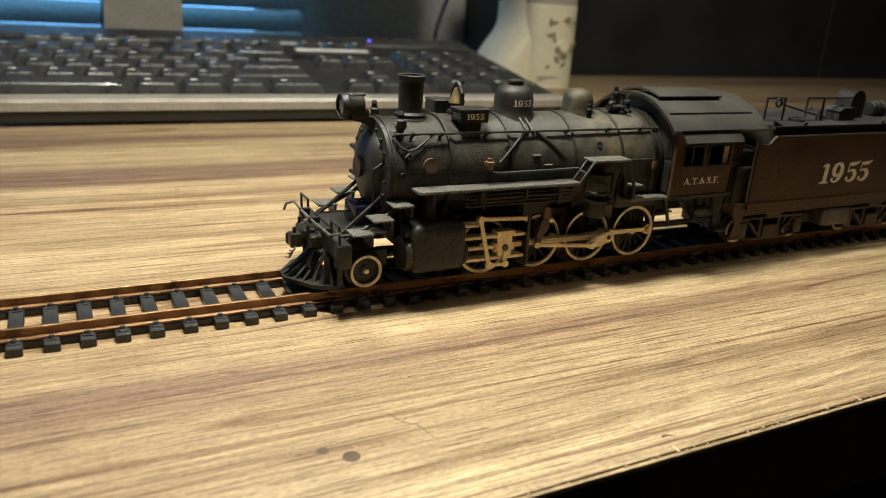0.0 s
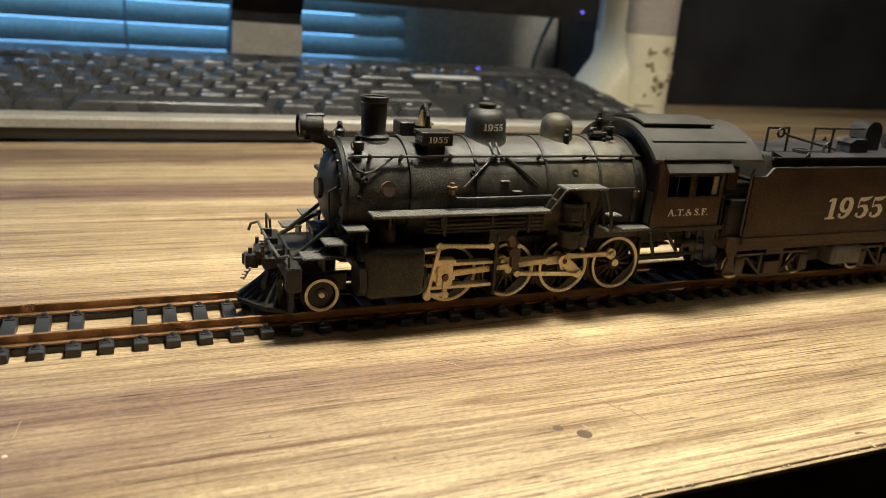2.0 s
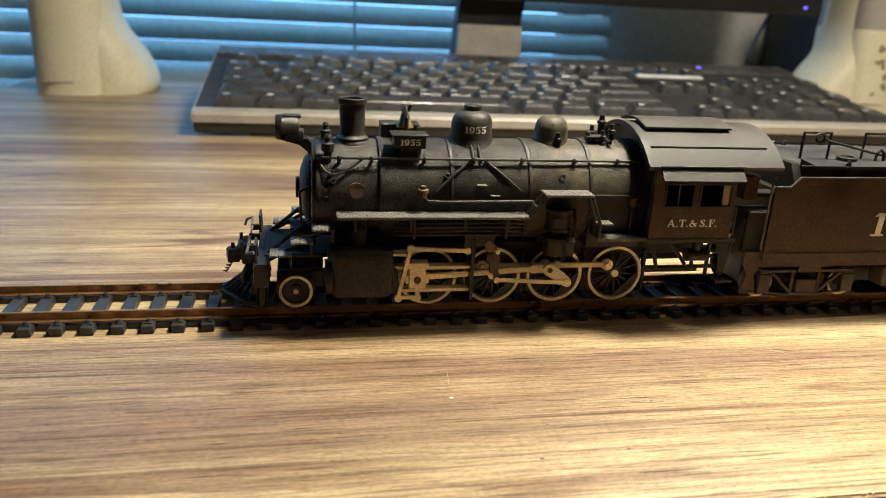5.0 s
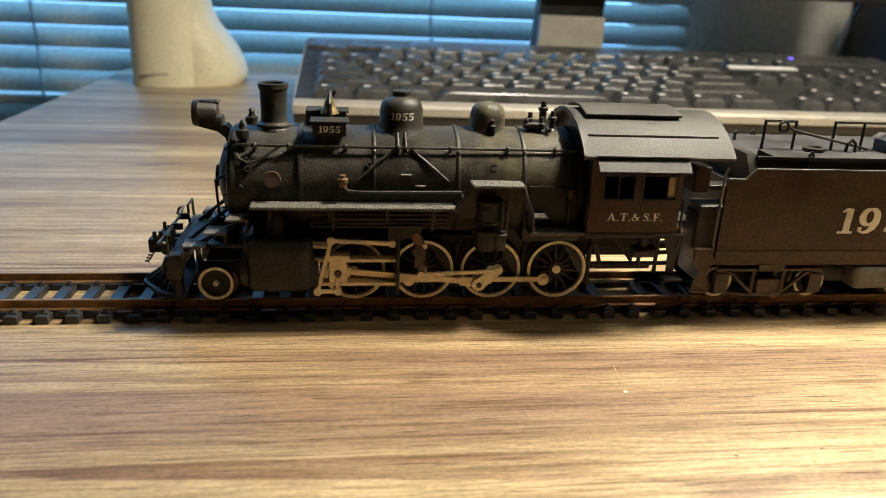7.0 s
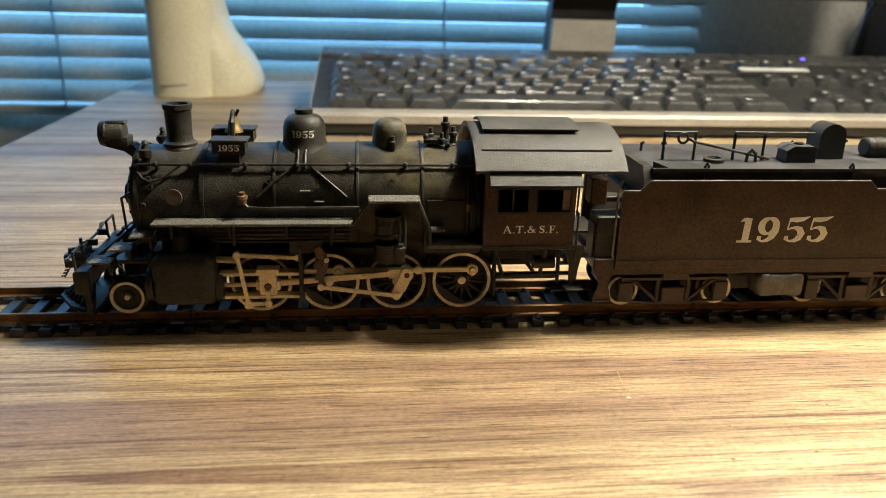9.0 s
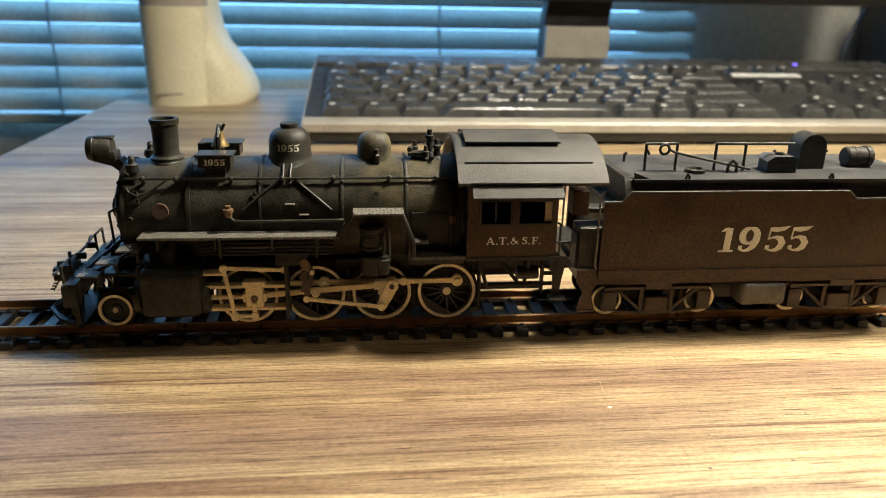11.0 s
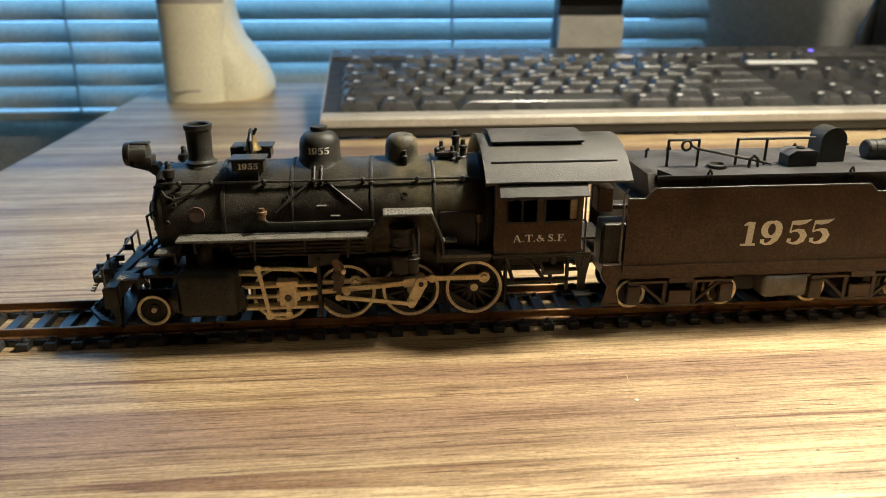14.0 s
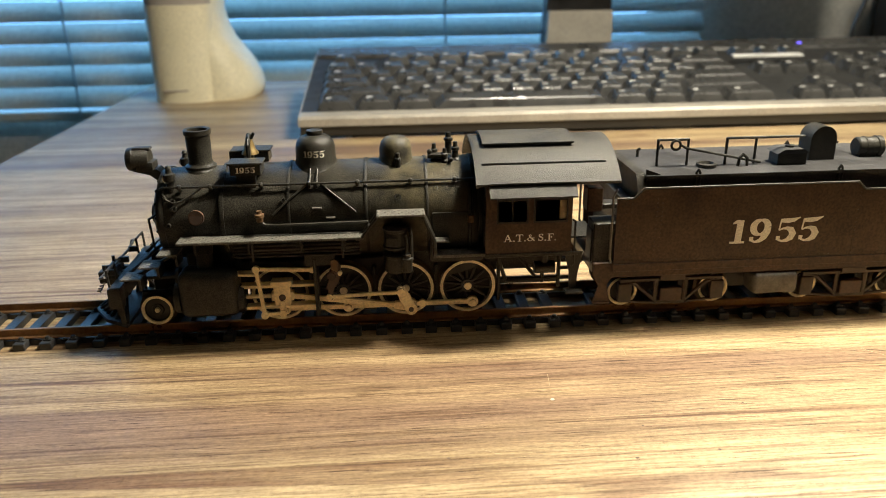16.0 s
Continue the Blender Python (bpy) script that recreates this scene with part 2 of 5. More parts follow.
# ---- mesh helpers, in millimetres ----
def box(bm, x0, x1, y0, y1, z0, z1, bevel=0.0, seg=1, m=None):
    mat = Matrix.Translation(((x0 + x1) / 2, (y0 + y1) / 2, (z0 + z1) / 2)) @ Matrix.Diagonal((x1 - x0, y1 - y0, z1 - z0, 1))
    r = bmesh.ops.create_cube(bm, size=1.0, matrix=mat)
    vs = r["verts"]
    if bevel:
        es = list({e for v in vs for e in v.link_edges})
        r = bmesh.ops.bevel(bm, geom=es, offset=bevel, segments=seg, affect="EDGES", profile=0.6)
        vs = list({v for f in r["faces"] for v in f.verts} | {v for v in vs if v.is_valid})
    if m is not None:
        bmesh.ops.transform(bm, matrix=m, verts=vs)
    return bm


def rod(bm, a, b, r0, r1=None, n=10):
    a, b = Vector(a), Vector(b)
    d = b - a
    m = Matrix.Translation((a + b) / 2) @ d.to_track_quat("Z", "Y").to_matrix().to_4x4()
    bmesh.ops.create_cone(bm, cap_ends=True, segments=n, radius1=r0, radius2=r0 if r1 is None else r1, depth=d.length, matrix=m)
    return bm


def wire(bm, pts, r, n=7):
    for a, b in zip(pts, pts[1:]):
        rod(bm, a, b, r, r, n)
    for p in pts[1:-1]:
        ball(bm, p, r, 6)
    return bm


def ball(bm, c, r, n=8, squash=(1, 1, 1)):
    bmesh.ops.create_uvsphere(bm, u_segments=n + 2, v_segments=n, radius=r, matrix=Matrix.Translation(c) @ Matrix.Diagonal((*squash, 1)))
    return bm


def lathe(bm, profile, base, axis="Z", n=28):
    """Turns (radius, height) pairs about an axis through base."""
    turn = {"Z": Matrix.Identity(3), "X": Matrix(((0, 0, 1), (0, 1, 0), (-1, 0, 0))), "Y": Matrix(((1, 0, 0), (0, 0, 1), (0, -1, 0)))}[axis]
    rings = []
    for r, h in profile:
        ring = []
        for k in range(n):
            a = 2 * math.pi * k / n
            ring.append(bm.verts.new(Vector(base) + turn @ Vector((max(r, 0.001) * math.cos(a), max(r, 0.001) * math.sin(a), h))))
        rings.append(ring)
    for p, q in zip(rings, rings[1:]):
        for k in range(n):
            bm.faces.new((p[k], p[(k + 1) % n], q[(k + 1) % n], q[k]))
    if profile[0] != profile[-1]:
        bm.faces.new(rings[0][::-1])
        bm.faces.new(rings[-1])
    return bm


def prism(bm, pts, a0, a1, axis="Y"):
    """Extrudes a polygon of (x, z) along y, of (y, z) along x or of (x, y) along z."""
    put = {"Y": lambda p, h: (p[0], h, p[1]), "X": lambda p, h: (h, p[0], p[1]), "Z": lambda p, h: (p[0], p[1], h)}[axis]
    lo = [bm.verts.new(put(p, a0)) for p in pts]
    hi = [bm.verts.new(put(p, a1)) for p in pts]
    n = len(pts)
    for k in range(n):
        bm.faces.new((lo[k], lo[(k + 1) % n], hi[(k + 1) % n], hi[k]))
    bm.faces.new(lo[::-1])
    bm.faces.new(hi)
    return bm


def finish(bm, name, smooth=35.0):
    bmesh.ops.recalc_face_normals(bm, faces=bm.faces)
    bmesh.ops.scale(bm, vec=(MM, MM, MM), verts=bm.verts)
    for e in bm.edges:
        e.smooth = len(e.link_faces) == 2 and e.calc_face_angle(0) < radians(smooth)
    for f in bm.faces:
        f.smooth = True
    me = bpy.data.meshes.new(name)
    bm.to_mesh(me)
    bm.free()
    return me


def part(name, bm, mat, parent=None, label="", at=None):
    ob = new(name, finish(bm, name))
    ob.data.materials.append(mat)
    ob.parent = parent
    if at is not None:
        ob.location = Vector(at) * MM
    if label:
        tagged(ob, label)
    return ob


def thing(name, label, category, at=(0, 0, 0), turn=0.0, group=""):
    ob = new(name)
    ob.empty_display_size = 0.01
    ob.matrix_world = pose(at[0] * MM, at[1] * MM, at[2] * MM, 0, 0, turn)
    return tagged(ob, label, category, group)


B = bmesh.new

# strokes of heavy serif characters one unit high: points and widths
RING9 = [(0.50 + 0.31 * math.cos(a * math.pi / 10), 0.65 + 0.30 * math.sin(a * math.pi / 10)) for a in range(21)]
STROKES = {
    "1": (0.64, [([(0.35, 0.03), (0.37, 0.97)], [0.29, 0.29]), ([(0.0, 0.045), (0.64, 0.045)], [0.09, 0.09]), ([(0.04, 0.84), (0.20, 0.91), (0.36, 0.96)], [0.05, 0.14, 0.07])]),
    "9": (0.98, [(RING9, [0.10 + 0.20 * abs(math.cos(a * math.pi / 10)) for a in range(21)]),
                 ([(0.81, 0.66), (0.80, 0.46), (0.71, 0.25), (0.53, 0.09), (0.33, 0.045), (0.17, 0.10)], [0.30, 0.31, 0.27, 0.17, 0.09, 0.09]), ([(0.08, 0.17), (0.25, 0.17)], [0.17, 0.17])]),
    "5": (0.98, [([(0.18, 0.90), (0.50, 0.89), (0.76, 0.92), (1.02, 1.02)], [0.15, 0.20, 0.16, 0.03]), ([(0.20, 0.95), (0.16, 0.50)], [0.07, 0.07]),
                 ([(0.16, 0.50), (0.32, 0.57), (0.50, 0.58), (0.68, 0.51), (0.78, 0.34), (0.71, 0.18), (0.55, 0.07), (0.36, 0.04), (0.18, 0.09)], [0.06, 0.08, 0.14, 0.26, 0.31, 0.28, 0.17, 0.09, 0.08]), ([(0.08, 0.17), (0.25, 0.17)], [0.17, 0.17])]),
    "A": (1.0, [([(0.13, 0.03), (0.46, 0.98)], [0.08, 0.08]), ([(0.45, 0.98), (0.82, 0.03)], [0.18, 0.18]), ([(0.25, 0.33), (0.68, 0.33)], [0.07, 0.07]), ([(0.0, 0.04), (0.27, 0.04)], [0.08, 0.08]), ([(0.64, 0.04), (1.0, 0.04)], [0.08, 0.08])]),
    "T": (0.84, [([(0.42, 0.03), (0.42, 0.97)], [0.19, 0.19]), ([(0.03, 0.95), (0.81, 0.95)], [0.09, 0.09]), ([(0.05, 0.98), (0.03, 0.74)], [0.07, 0.07]), ([(0.79, 0.98), (0.81, 0.74)], [0.07, 0.07]), ([(0.22, 0.04), (0.62, 0.04)], [0.08, 0.08])]),
    "&": (0.98, [([(0.92, 0.06), (0.66, 0.28), (0.36, 0.60), (0.27, 0.79), (0.40, 0.95), (0.55, 0.84), (0.48, 0.66), (0.25, 0.49), (0.10, 0.28), (0.20, 0.09), (0.42, 0.04), (0.62, 0.14), (0.76, 0.44)],
                  [0.14, 0.18, 0.18, 0.13, 0.07, 0.10, 0.08, 0.09, 0.17, 0.13, 0.08, 0.07, 0.07]), ([(0.64, 0.46), (0.92, 0.46)], [0.08, 0.08])]),
    "S": (0.66, [([(0.56, 0.78), (0.46, 0.93), (0.30, 0.96), (0.15, 0.86), (0.16, 0.68), (0.34, 0.54), (0.52, 0.42), (0.57, 0.22), (0.44, 0.06), (0.26, 0.04), (0.10, 0.20)],
                  [0.07, 0.08, 0.09, 0.14, 0.17, 0.20, 0.20, 0.16, 0.1, 0.08, 0.07]), ([(0.57, 0.97), (0.57, 0.70)], [0.06, 0.06]), ([(0.08, 0.02), (0.08, 0.30)], [0.06, 0.06])]),
    "F": (0.76, [([(0.25, 0.03), (0.25, 0.97)], [0.19, 0.19]), ([(0.05, 0.95), (0.70, 0.95)], [0.08, 0.08]), ([(0.68, 0.98), (0.71, 0.72)], [0.07, 0.07]), ([(0.25, 0.50), (0.54, 0.50)], [0.07, 0.07]), ([(0.54, 0.37), (0.54, 0.63)], [0.06, 0.06]), ([(0.05, 0.04), (0.45, 0.04)], [0.08, 0.08])]),
    ".": (0.22, [([(0.03, 0.08), (0.19, 0.08)], [0.16, 0.16])]),
    " ": (0.12, []),
}


def glyph(bm, ch, x0, z0, h, wide, y, lean=0.0):
    """One painted character standing in the xz plane, its face at y, seen from -y."""
    for k, (pts, wid) in enumerate(STROKES[ch][1]):
        left, right = [], []
        for i, (u, v) in enumerate(pts):
            a, b = pts[max(0, i - 1)], pts[min(len(pts) - 1, i + 1)]
            d = Vector((b[0] - a[0], b[1] - a[1])).normalized()
            n = Vector((-d.y, d.x)) * wid[i] * 0.5
            left.append((u + n.x, v + n.y))
            right.append((u - n.x, v - n.y))
        f = y - 0.03 - 0.006 * k
        rows = [[bm.verts.new((x0 + (q[0] + lean * q[1]) * h * wide, d, z0 + q[1] * h)) for q, d in ((l, f), (r, f), (r, y + 0.08), (l, y + 0.08))] for l, r in zip(left, right)]
        for a, b in zip(rows, rows[1:]):
            for c in range(4):
                bm.faces.new((a[c], a[(c + 1) % 4], b[(c + 1) % 4], b[c]))
        bm.faces.new(rows[0][::-1])
        bm.faces.new(rows[-1])


def serif_text(name, text, h, parent, m, wide=1.0, gap=0.1, bend=0.0):
    """Painted serif lettering, centred at the origin of m, facing -y; bend: radius of an upright drum that it follows."""
    bm = B()
    total = sum(STROKES[c][0] + gap for c in text) - gap
    x = -total * h * wide / 2
    for c in text:
        glyph(bm, c, x, -h / 2, h, wide, 0.0)
        x += (STROKES[c][0] + gap) * h * wide
    if bend:
        for v in bm.verts:
            a, r = v.co.x / bend, bend - v.co.y
            v.co.x, v.co.y = r * math.sin(a), -r * math.cos(a)
    bmesh.ops.transform(bm, matrix=m, verts=bm.verts)
    return part(name, bm, LETTER, parent)


# ---- room ----
def setting():
    tagged(part("floor", box(B(), -2600, 2600, -2600, 720, -760, -740), CARPET), "dark carpeted floor under the desk", "floor", kind="structure")
    tagged(part("ceiling", box(B(), -2600, 2600, -2600, 720, 1660, 1690), DARK_WALL), "dim room ceiling", "ceiling", kind="structure")
    tagged(part("wall_south", box(B(), -2600, 2600, -2640, -2600, -760, 1690), DARK_WALL), "dark painted room wall", "wall", kind="structure")
    tagged(part("wall_west", box(B(), -2640, -2600, -2600, 720, -760, 1690), DARK_WALL), "dark painted room wall", "wall", kind="structure")
    tagged(part("wall_east", box(B(), 2600, 2640, -2600, 720, -760, 1690), DARK_WALL), "dark painted room wall", "wall", kind="structure")
    # north wall with the window opening x -1500..88, z -52..900
    bm = B()
    box(bm, -2600, -1500, 640, 720, -760, 1690)
    box(bm, 88, 2600, 640, 720, -760, 1690)
    box(bm, -1500, 88, 640, 720, -760, -56)
    box(bm, -1500, 88, 640, 720, 900, 1690)
    tagged(part("wall_north", bm, WALL_PAINT), "grey painted wall around the window", "wall", kind="structure")
    tagged(part("backdrop", box(B(), -2600, 1200, 1000, 1010, -900, 1900), SKY_GLOW), "blue evening sky outside the window", "sky", kind="structure")
    win = thing("window_1", "window behind the blinds with blue evening light", "window", (0, 0, 0))
    tagged(win, kind="structure")
    fr = B()
    for a in ((-1500, 88, -56, -30), (-1500, 88, 870, 900), (-1500, -1470, -30, 870), (58, 88, -30, 870)):
        box(fr, a[0], a[1], 690, 715, a[2], a[3], 2)
    part("window_frame", fr, SILVER, win)
    part("window_sill", box(B(), -1500, 88, 640.5, 689, -64, -53, 2), CREAM, win)


def blinds():
    b = thing("window_blind", "grey-green slatted mini blind lit blue from behind", "blind")
    z = -28.0
    me = None
    while z < 880:
        if me is None:
            bm = B()
            pts = []
            for i in range(9):
                u = -12.5 + 25 * i / 8
                pts.append((u, 1.9 * (1 - (u / 12.5) ** 2)))
            prism(bm, [(p[0], p[1]) for p in pts] + [(p[0], p[1] - 0.35) for p in reversed(pts)], -1000, 480, "X")
            o = part("slat", bm, SLAT, b)
            me = o.data
        else:
            o = new("slat", me)
            o.parent = b
        o.matrix_basis = pose(-0.394, 0.612, z * MM, 50 + random.uniform(-1.5, 1.5), 0, random.uniform(-0.1, 0.1))
        z += 21.2
    part("bottom_rail", box(B(), -1394, 86, 600, 622, -51, -41, 2), SLAT, b)
    for x in (-570, -190, -985):
        pts = [(x + random.uniform(-2.5, 2.5), 597.5, zz) for zz in range(-44, 890, 30)]
        part("ladder_cord", wire(B(), pts, 1.25, 6), CORD, b)
    return b


setting()
blinds()


# ---- desk ----
def desk():
    d = thing("desk", "worn wood-grain laminate desk top with chipped front edge", "desk")
    part("desktop", box(B(), -458, 1150, -90, 490, -24, 0, 0.8, 2), WOOD, d)
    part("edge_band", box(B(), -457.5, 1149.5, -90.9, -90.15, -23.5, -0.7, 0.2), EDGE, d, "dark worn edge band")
    for x in (-430, 1095):
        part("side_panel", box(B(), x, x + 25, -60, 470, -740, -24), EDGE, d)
    part("worn_lit_rim", box(B(), -457.4, 1149.4, -91.1, -90.2, -1.5, -0.25, 0.3, 2), LIT_RIM_WEAR, d, "rubbed rim along the front edge, coloured pale as if lit")
    rnd = random.Random(5)
    bm = B()
    for k in range(170):
        x = rnd.uniform(-300, 160)
        w, h = rnd.uniform(0.12, 0.5), rnd.uniform(0.15, 0.7) * (4.5 if rnd.random() < 0.14 else 1)
        prism(bm, [(x, -90.6), (x + w, -90.6), (x + w * 0.7 + rnd.uniform(-.4, .4), -90.6 + h), (x + 0.1 * w, -90.6 + h * 0.8)], -0.4, 0.03, "Z")
    tagged(part("chipped_edge", bm, CHIP, d, "pale chips along the edge"), kind="stuff")
    # dents, scratches and specks in the laminate
    bm = B()
    for a, b in (((-99.8, -59.6), (-98.4, -63.5)), ((-98.5, -63.4), (-96.1, -65.2)), ((-96.2, -65.1), (-95.0, -70.2)), ((-98.4, -63.2), (-96.8, -62.2))):
        dx, dy = b[0] - a[0], b[1] - a[1]
        l = math.hypot(dx, dy)
        nx, ny = -dy / l * 0.13, dx / l * 0.13
        prism(bm, [(a[0] + nx, a[1] + ny), (b[0] + nx * 0.4, b[1] + ny * 0.4), (b[0] - nx * 0.4, b[1] - ny * 0.4), (a[0] - nx, a[1] - ny)], -0.1, 0.025, "Z")
    part("gouge", bm, MARK, d, "dark forked scratch")
    for x, y, r in ((-111.1, -70.2, 1.7), (-115.2, -66.8, 1.2)):
        lathe_bm = lathe(B(), [(r, -0.05), (r * 0.9, 0.03), (r * 0.6, 0.035), (0, 0.03)], (x, y, 0), "Z", 14)
        part("dent", lathe_bm, MARK, d)
    bm = B()
    prism(bm, [(-54.8, -85.5), (-53.8, -84.9), (-52.6, -85.3), (-52.1, -86.2), (-53.2, -85.7), (-54.4, -85.9)], -0.1, 0.04, "Z")
    part("dent", bm, MARK, d)
    bm = B()
    for x, y, r in ((-213.8, -49.8, 0.42),):
        ball(bm, (x, y, 0.1), r, 6, (1.3, 1, 0.4))
    part("speck", bm, CRUMB, d, "pale speck")
    for x, y, r in ((-200.8, -73.3, 0.35), (-182.7, -72.0, 0.3), (-196, -62, 0.22), (-170, -55, 0.25), (-150, -68, 0.3), (-90, -48, 0.3), (-240, -70, 0.25)):
        part("speck", ball(B(), (x, y, 0.02), r, 6, (1.4, 1, 0.25)), MARK, d)
    bm = B()
    for k in range(12):
        x, y, a, l = rnd.uniform(-260, 60), rnd.uniform(-84, -25), rnd.uniform(-2.6, -0.4), rnd.uniform(1.5, 6)
        dx, dy = math.cos(a) * l, math.sin(a) * l
        prism(bm, [(x, y), (x + dx, y + dy), (x + dx + 0.06, y + dy + 0.03), (x + 0.06, y + 0.04)], -0.1, 0.02, "Z")
    tagged(part("scratches", bm, CHIP, d, "fine pale scratches"), kind="stuff")
    return d


desk()


# ---- track ----
TIE_PITCH = 6.98
TIE_FIRST = -310.0


def track():
    tr = thing("model_track", "model railway track with brass rails on grey-black plastic ties", "track")
    for y in (-8.7, 8.7):
        prof = [(-1.15, 2.1), (1.15, 2.1), (1.15, 2.45), (0.28, 2.75), (0.28, 3.9), (0.42, 4.1), (0.42, 4.62), (0.30, 4.72), (-0.30, 4.72), (-0.42, 4.62), (-0.42, 4.1), (-0.28, 3.9), (-0.28, 2.75), (-1.15, 2.45)]
        part("rail", prism(B(), [(y + p[0], p[1]) for p in prof], -640, 560, "X"), RAIL, tr, "tarnished brass rail")
        part("tie_strip", box(B(), -640, 560, y - 0.9, y + 0.9, 0.05, 1.5), TIE, tr)
    def tie_mesh(y0, y1):
        bm = box(B(), -1.55, 1.55, y0, y1, 0.0, 2.05, 0.18)
        for s in (-1, 1):
            for side in (-1, 1):
                y = s * 8.7 + side * 1.95
                if y < y1:
                    box(bm, -1.0, 1.0, y - 0.8, y + 0.8, 1.95, 2.42, 0.15)
                    lathe(bm, [(0.72, 2.3), (0.7, 2.75), (0.45, 3.1), (0, 3.15)], (0, y, 0), "Z", 8)
        me = finish(bm, "tie")
        me.materials.append(TIE)
        return me

    me_full = tie_mesh(-13, 13)
    me_cut = tie_mesh(-13, -4.6)
    k0, k1 = -46, 120
    for k in range(k0, k1):
        o = new("tie", me_cut if k == 16 else me_full)
        o.parent = tr
        o.location = ((TIE_FIRST + k * TIE_PITCH + random.uniform(-0.12, 0.12)) * MM, 0, 0)
        o.rotation_euler = (0, 0, radians(random.uniform(-0.5, 0.5)))
    return tr


track()


# ---- keyboard ----
def keyboard():
    KX, KY, KW, KD = -303.0, 241.0, 456.0, 158.0
    tilt = 8.0
    kb = thing("keyboard", "black full-size computer keyboard with silver front lip on the desk", "keyboard", (KX, KY, 0))
    slope = math.tan(radians(tilt))

    def top(v):
        return 13.5 + v * slope

    bm = prism(B(), [(3, 2.0), (0.5, 8.5), (0, 12.6), (1.6, 13.4), (KD, top(KD) - 0.5), (KD, top(KD) - 9), (KD - 8, 14)], 0, KW, "X")
    part("case", bm, KEY_TRAY, kb)
    part("front_lip", prism(B(), [(-0.6, 8.2), (-1.0, 12.4), (0.6, 14.1), (8.5, 15.2), (8.5, 13.0), (0.2, 8.0)], -0.5, KW + 0.5, "X"), SILVER, kb, "silver plastic front lip")
    for x in (-0.8, KW):
        part("side_trim", prism(B(), [(4, 9.5), (2, 13.2), (KD - 1, top(KD)), (KD - 1, top(KD) - 4)], x, x + 0.8, "X"), SILVER, kb)
    part("upper_deck", prism(B(), [(KD - 24, top(KD - 24) - 1), (KD - 22, top(KD - 22) + 1.6), (KD - 3, top(KD - 3) + 2.4), (KD, top(KD) - 1)], 1, KW - 1, "X"), KEY_BLACK, kb)
    for x in (30, KW - 60, 215):
        part("foot", box(B(), x, x + 22, 4, 12, 0, 4.5, 0.6), BLACK_PLASTIC, kb)
    for x in (24, KW - 54):
        part("rear_foot", box(B(), x, x + 30, KD - 18, KD - 10, 0, 24, 1), BLACK_PLASTIC, kb)
    meshes = {}

    def key(u, v, w, d=18.2):
        k = (round(w, 1), round(d, 1))
        if k not in meshes:
            b2 = B()
            lo = [(-w / 2, -d / 2), (w / 2, -d / 2), (w / 2, d / 2), (-w / 2, d / 2)]
            hi = [(-w / 2 + 2.2, -d / 2 + 1.2), (w / 2 - 2.2, -d / 2 + 1.2), (w / 2 - 2.2, d / 2 - 2.8), (-w / 2 + 2.2, d / 2 - 2.8)]
            vl = [b2.verts.new((x, y, 0)) for x, y in lo]
            vm = [b2.verts.new((x * 0.93, y * 0.94, 5.2)) for x, y in hi]
            vh = [b2.verts.new((x * 0.86, y * 0.86, 6.0)) for x, y in hi]
            for i in range(4):
                b2.faces.new((vl[i], vl[(i + 1) % 4], vm[(i + 1) % 4], vm[i]))
                b2.faces.new((vm[i], vm[(i + 1) % 4], vh[(i + 1) % 4], vh[i]))
            b2.faces.new(vh)
            b2.faces.new(vl[::-1])
            me = finish(b2, "key", 20)
            me.materials.append(KEY_BLACK)
            meshes[k] = me
        o = new("key", meshes[k])
        o.parent = kb
        o.matrix_basis = pose(u * MM, v * MM, (top(v) - 0.8) * MM, tilt + random.uniform(-0.8, 0.8), random.uniform(-0.6, 0.6), 0)
        if w < 40 and random.random() < 0.9:
            if "legend" not in meshes:
                me = finish(box(B(), -1.7, 1.7, -1.3, 1.3, 0, 0.06), "legend")
                me.materials.append(LEGEND)
                meshes["legend"] = me
            g = new("legend", meshes["legend"])
            g.parent = o
            g.location = ((-w * 0.18 + random.uniform(-0.5, 0.5)) * MM, random.uniform(0.5, 2.2) * MM, 5.98 * MM)
        return o

    P = 19.0
    rows = (
        [(1.25, 0)] * 3 + [(5.75, 0)] + [(1.25, 0)] * 3 + [(1.75, 0)],
        [(2.25, 0)] + [(1, 0)] * 10 + [(2.75, 0)],
        [(1.75, 0)] + [(1, 0)] * 11 + [(2.25, 0)],
        [(1.5, 0)] + [(1, 0)] * 12 + [(1.5, 0)],
        [(1, 0)] * 13 + [(2, 0)],
    )
    for r, row in enumerate(rows):
        u = 9.0
        for w, _ in row:
            key(u + w * P / 2, 20 + r * P, w * P - 1.0)
            u += w * P
    for i, u in enumerate((13, 51, 70, 89, 108, 136.5, 155.5, 174.5, 193.5, 222, 241, 260, 279)):
        key(u + 9.5, 20 + 5 * P + 4, P - 1.0, 15)
    for c in range(3):
        key(307 + 9.5 + c * P, 20, P - 1)
        key(307 + 9.5 + c * P, 20 + 3 * P, P - 1)
        key(307 + 9.5 + c * P, 20 + 5 * P + 4, P - 1, 15)
    key(307 + 9.5 + P, 20 + P, P - 1)
    for c in range(4):
        for r in range(5):
            if (c, r) not in ((3, 1), (3, 3), (1, 0)):
                w = 2 if (c, r) == (0, 0) else 1
                key(371 + (c + w / 2) * P, 20 + r * P, w * P - 1)
    # pale strip and blue indicator on the upper deck
    zz = top(96) + 4.4
    part("media_strip", box(B(), -26, 26, -3.2, 3.2, 0, 1.4, 0.6, 2), LEGEND, kb, "pale media key strip").matrix_basis = pose(326 * MM, 96 * MM, zz * MM, tilt, 0, 0)
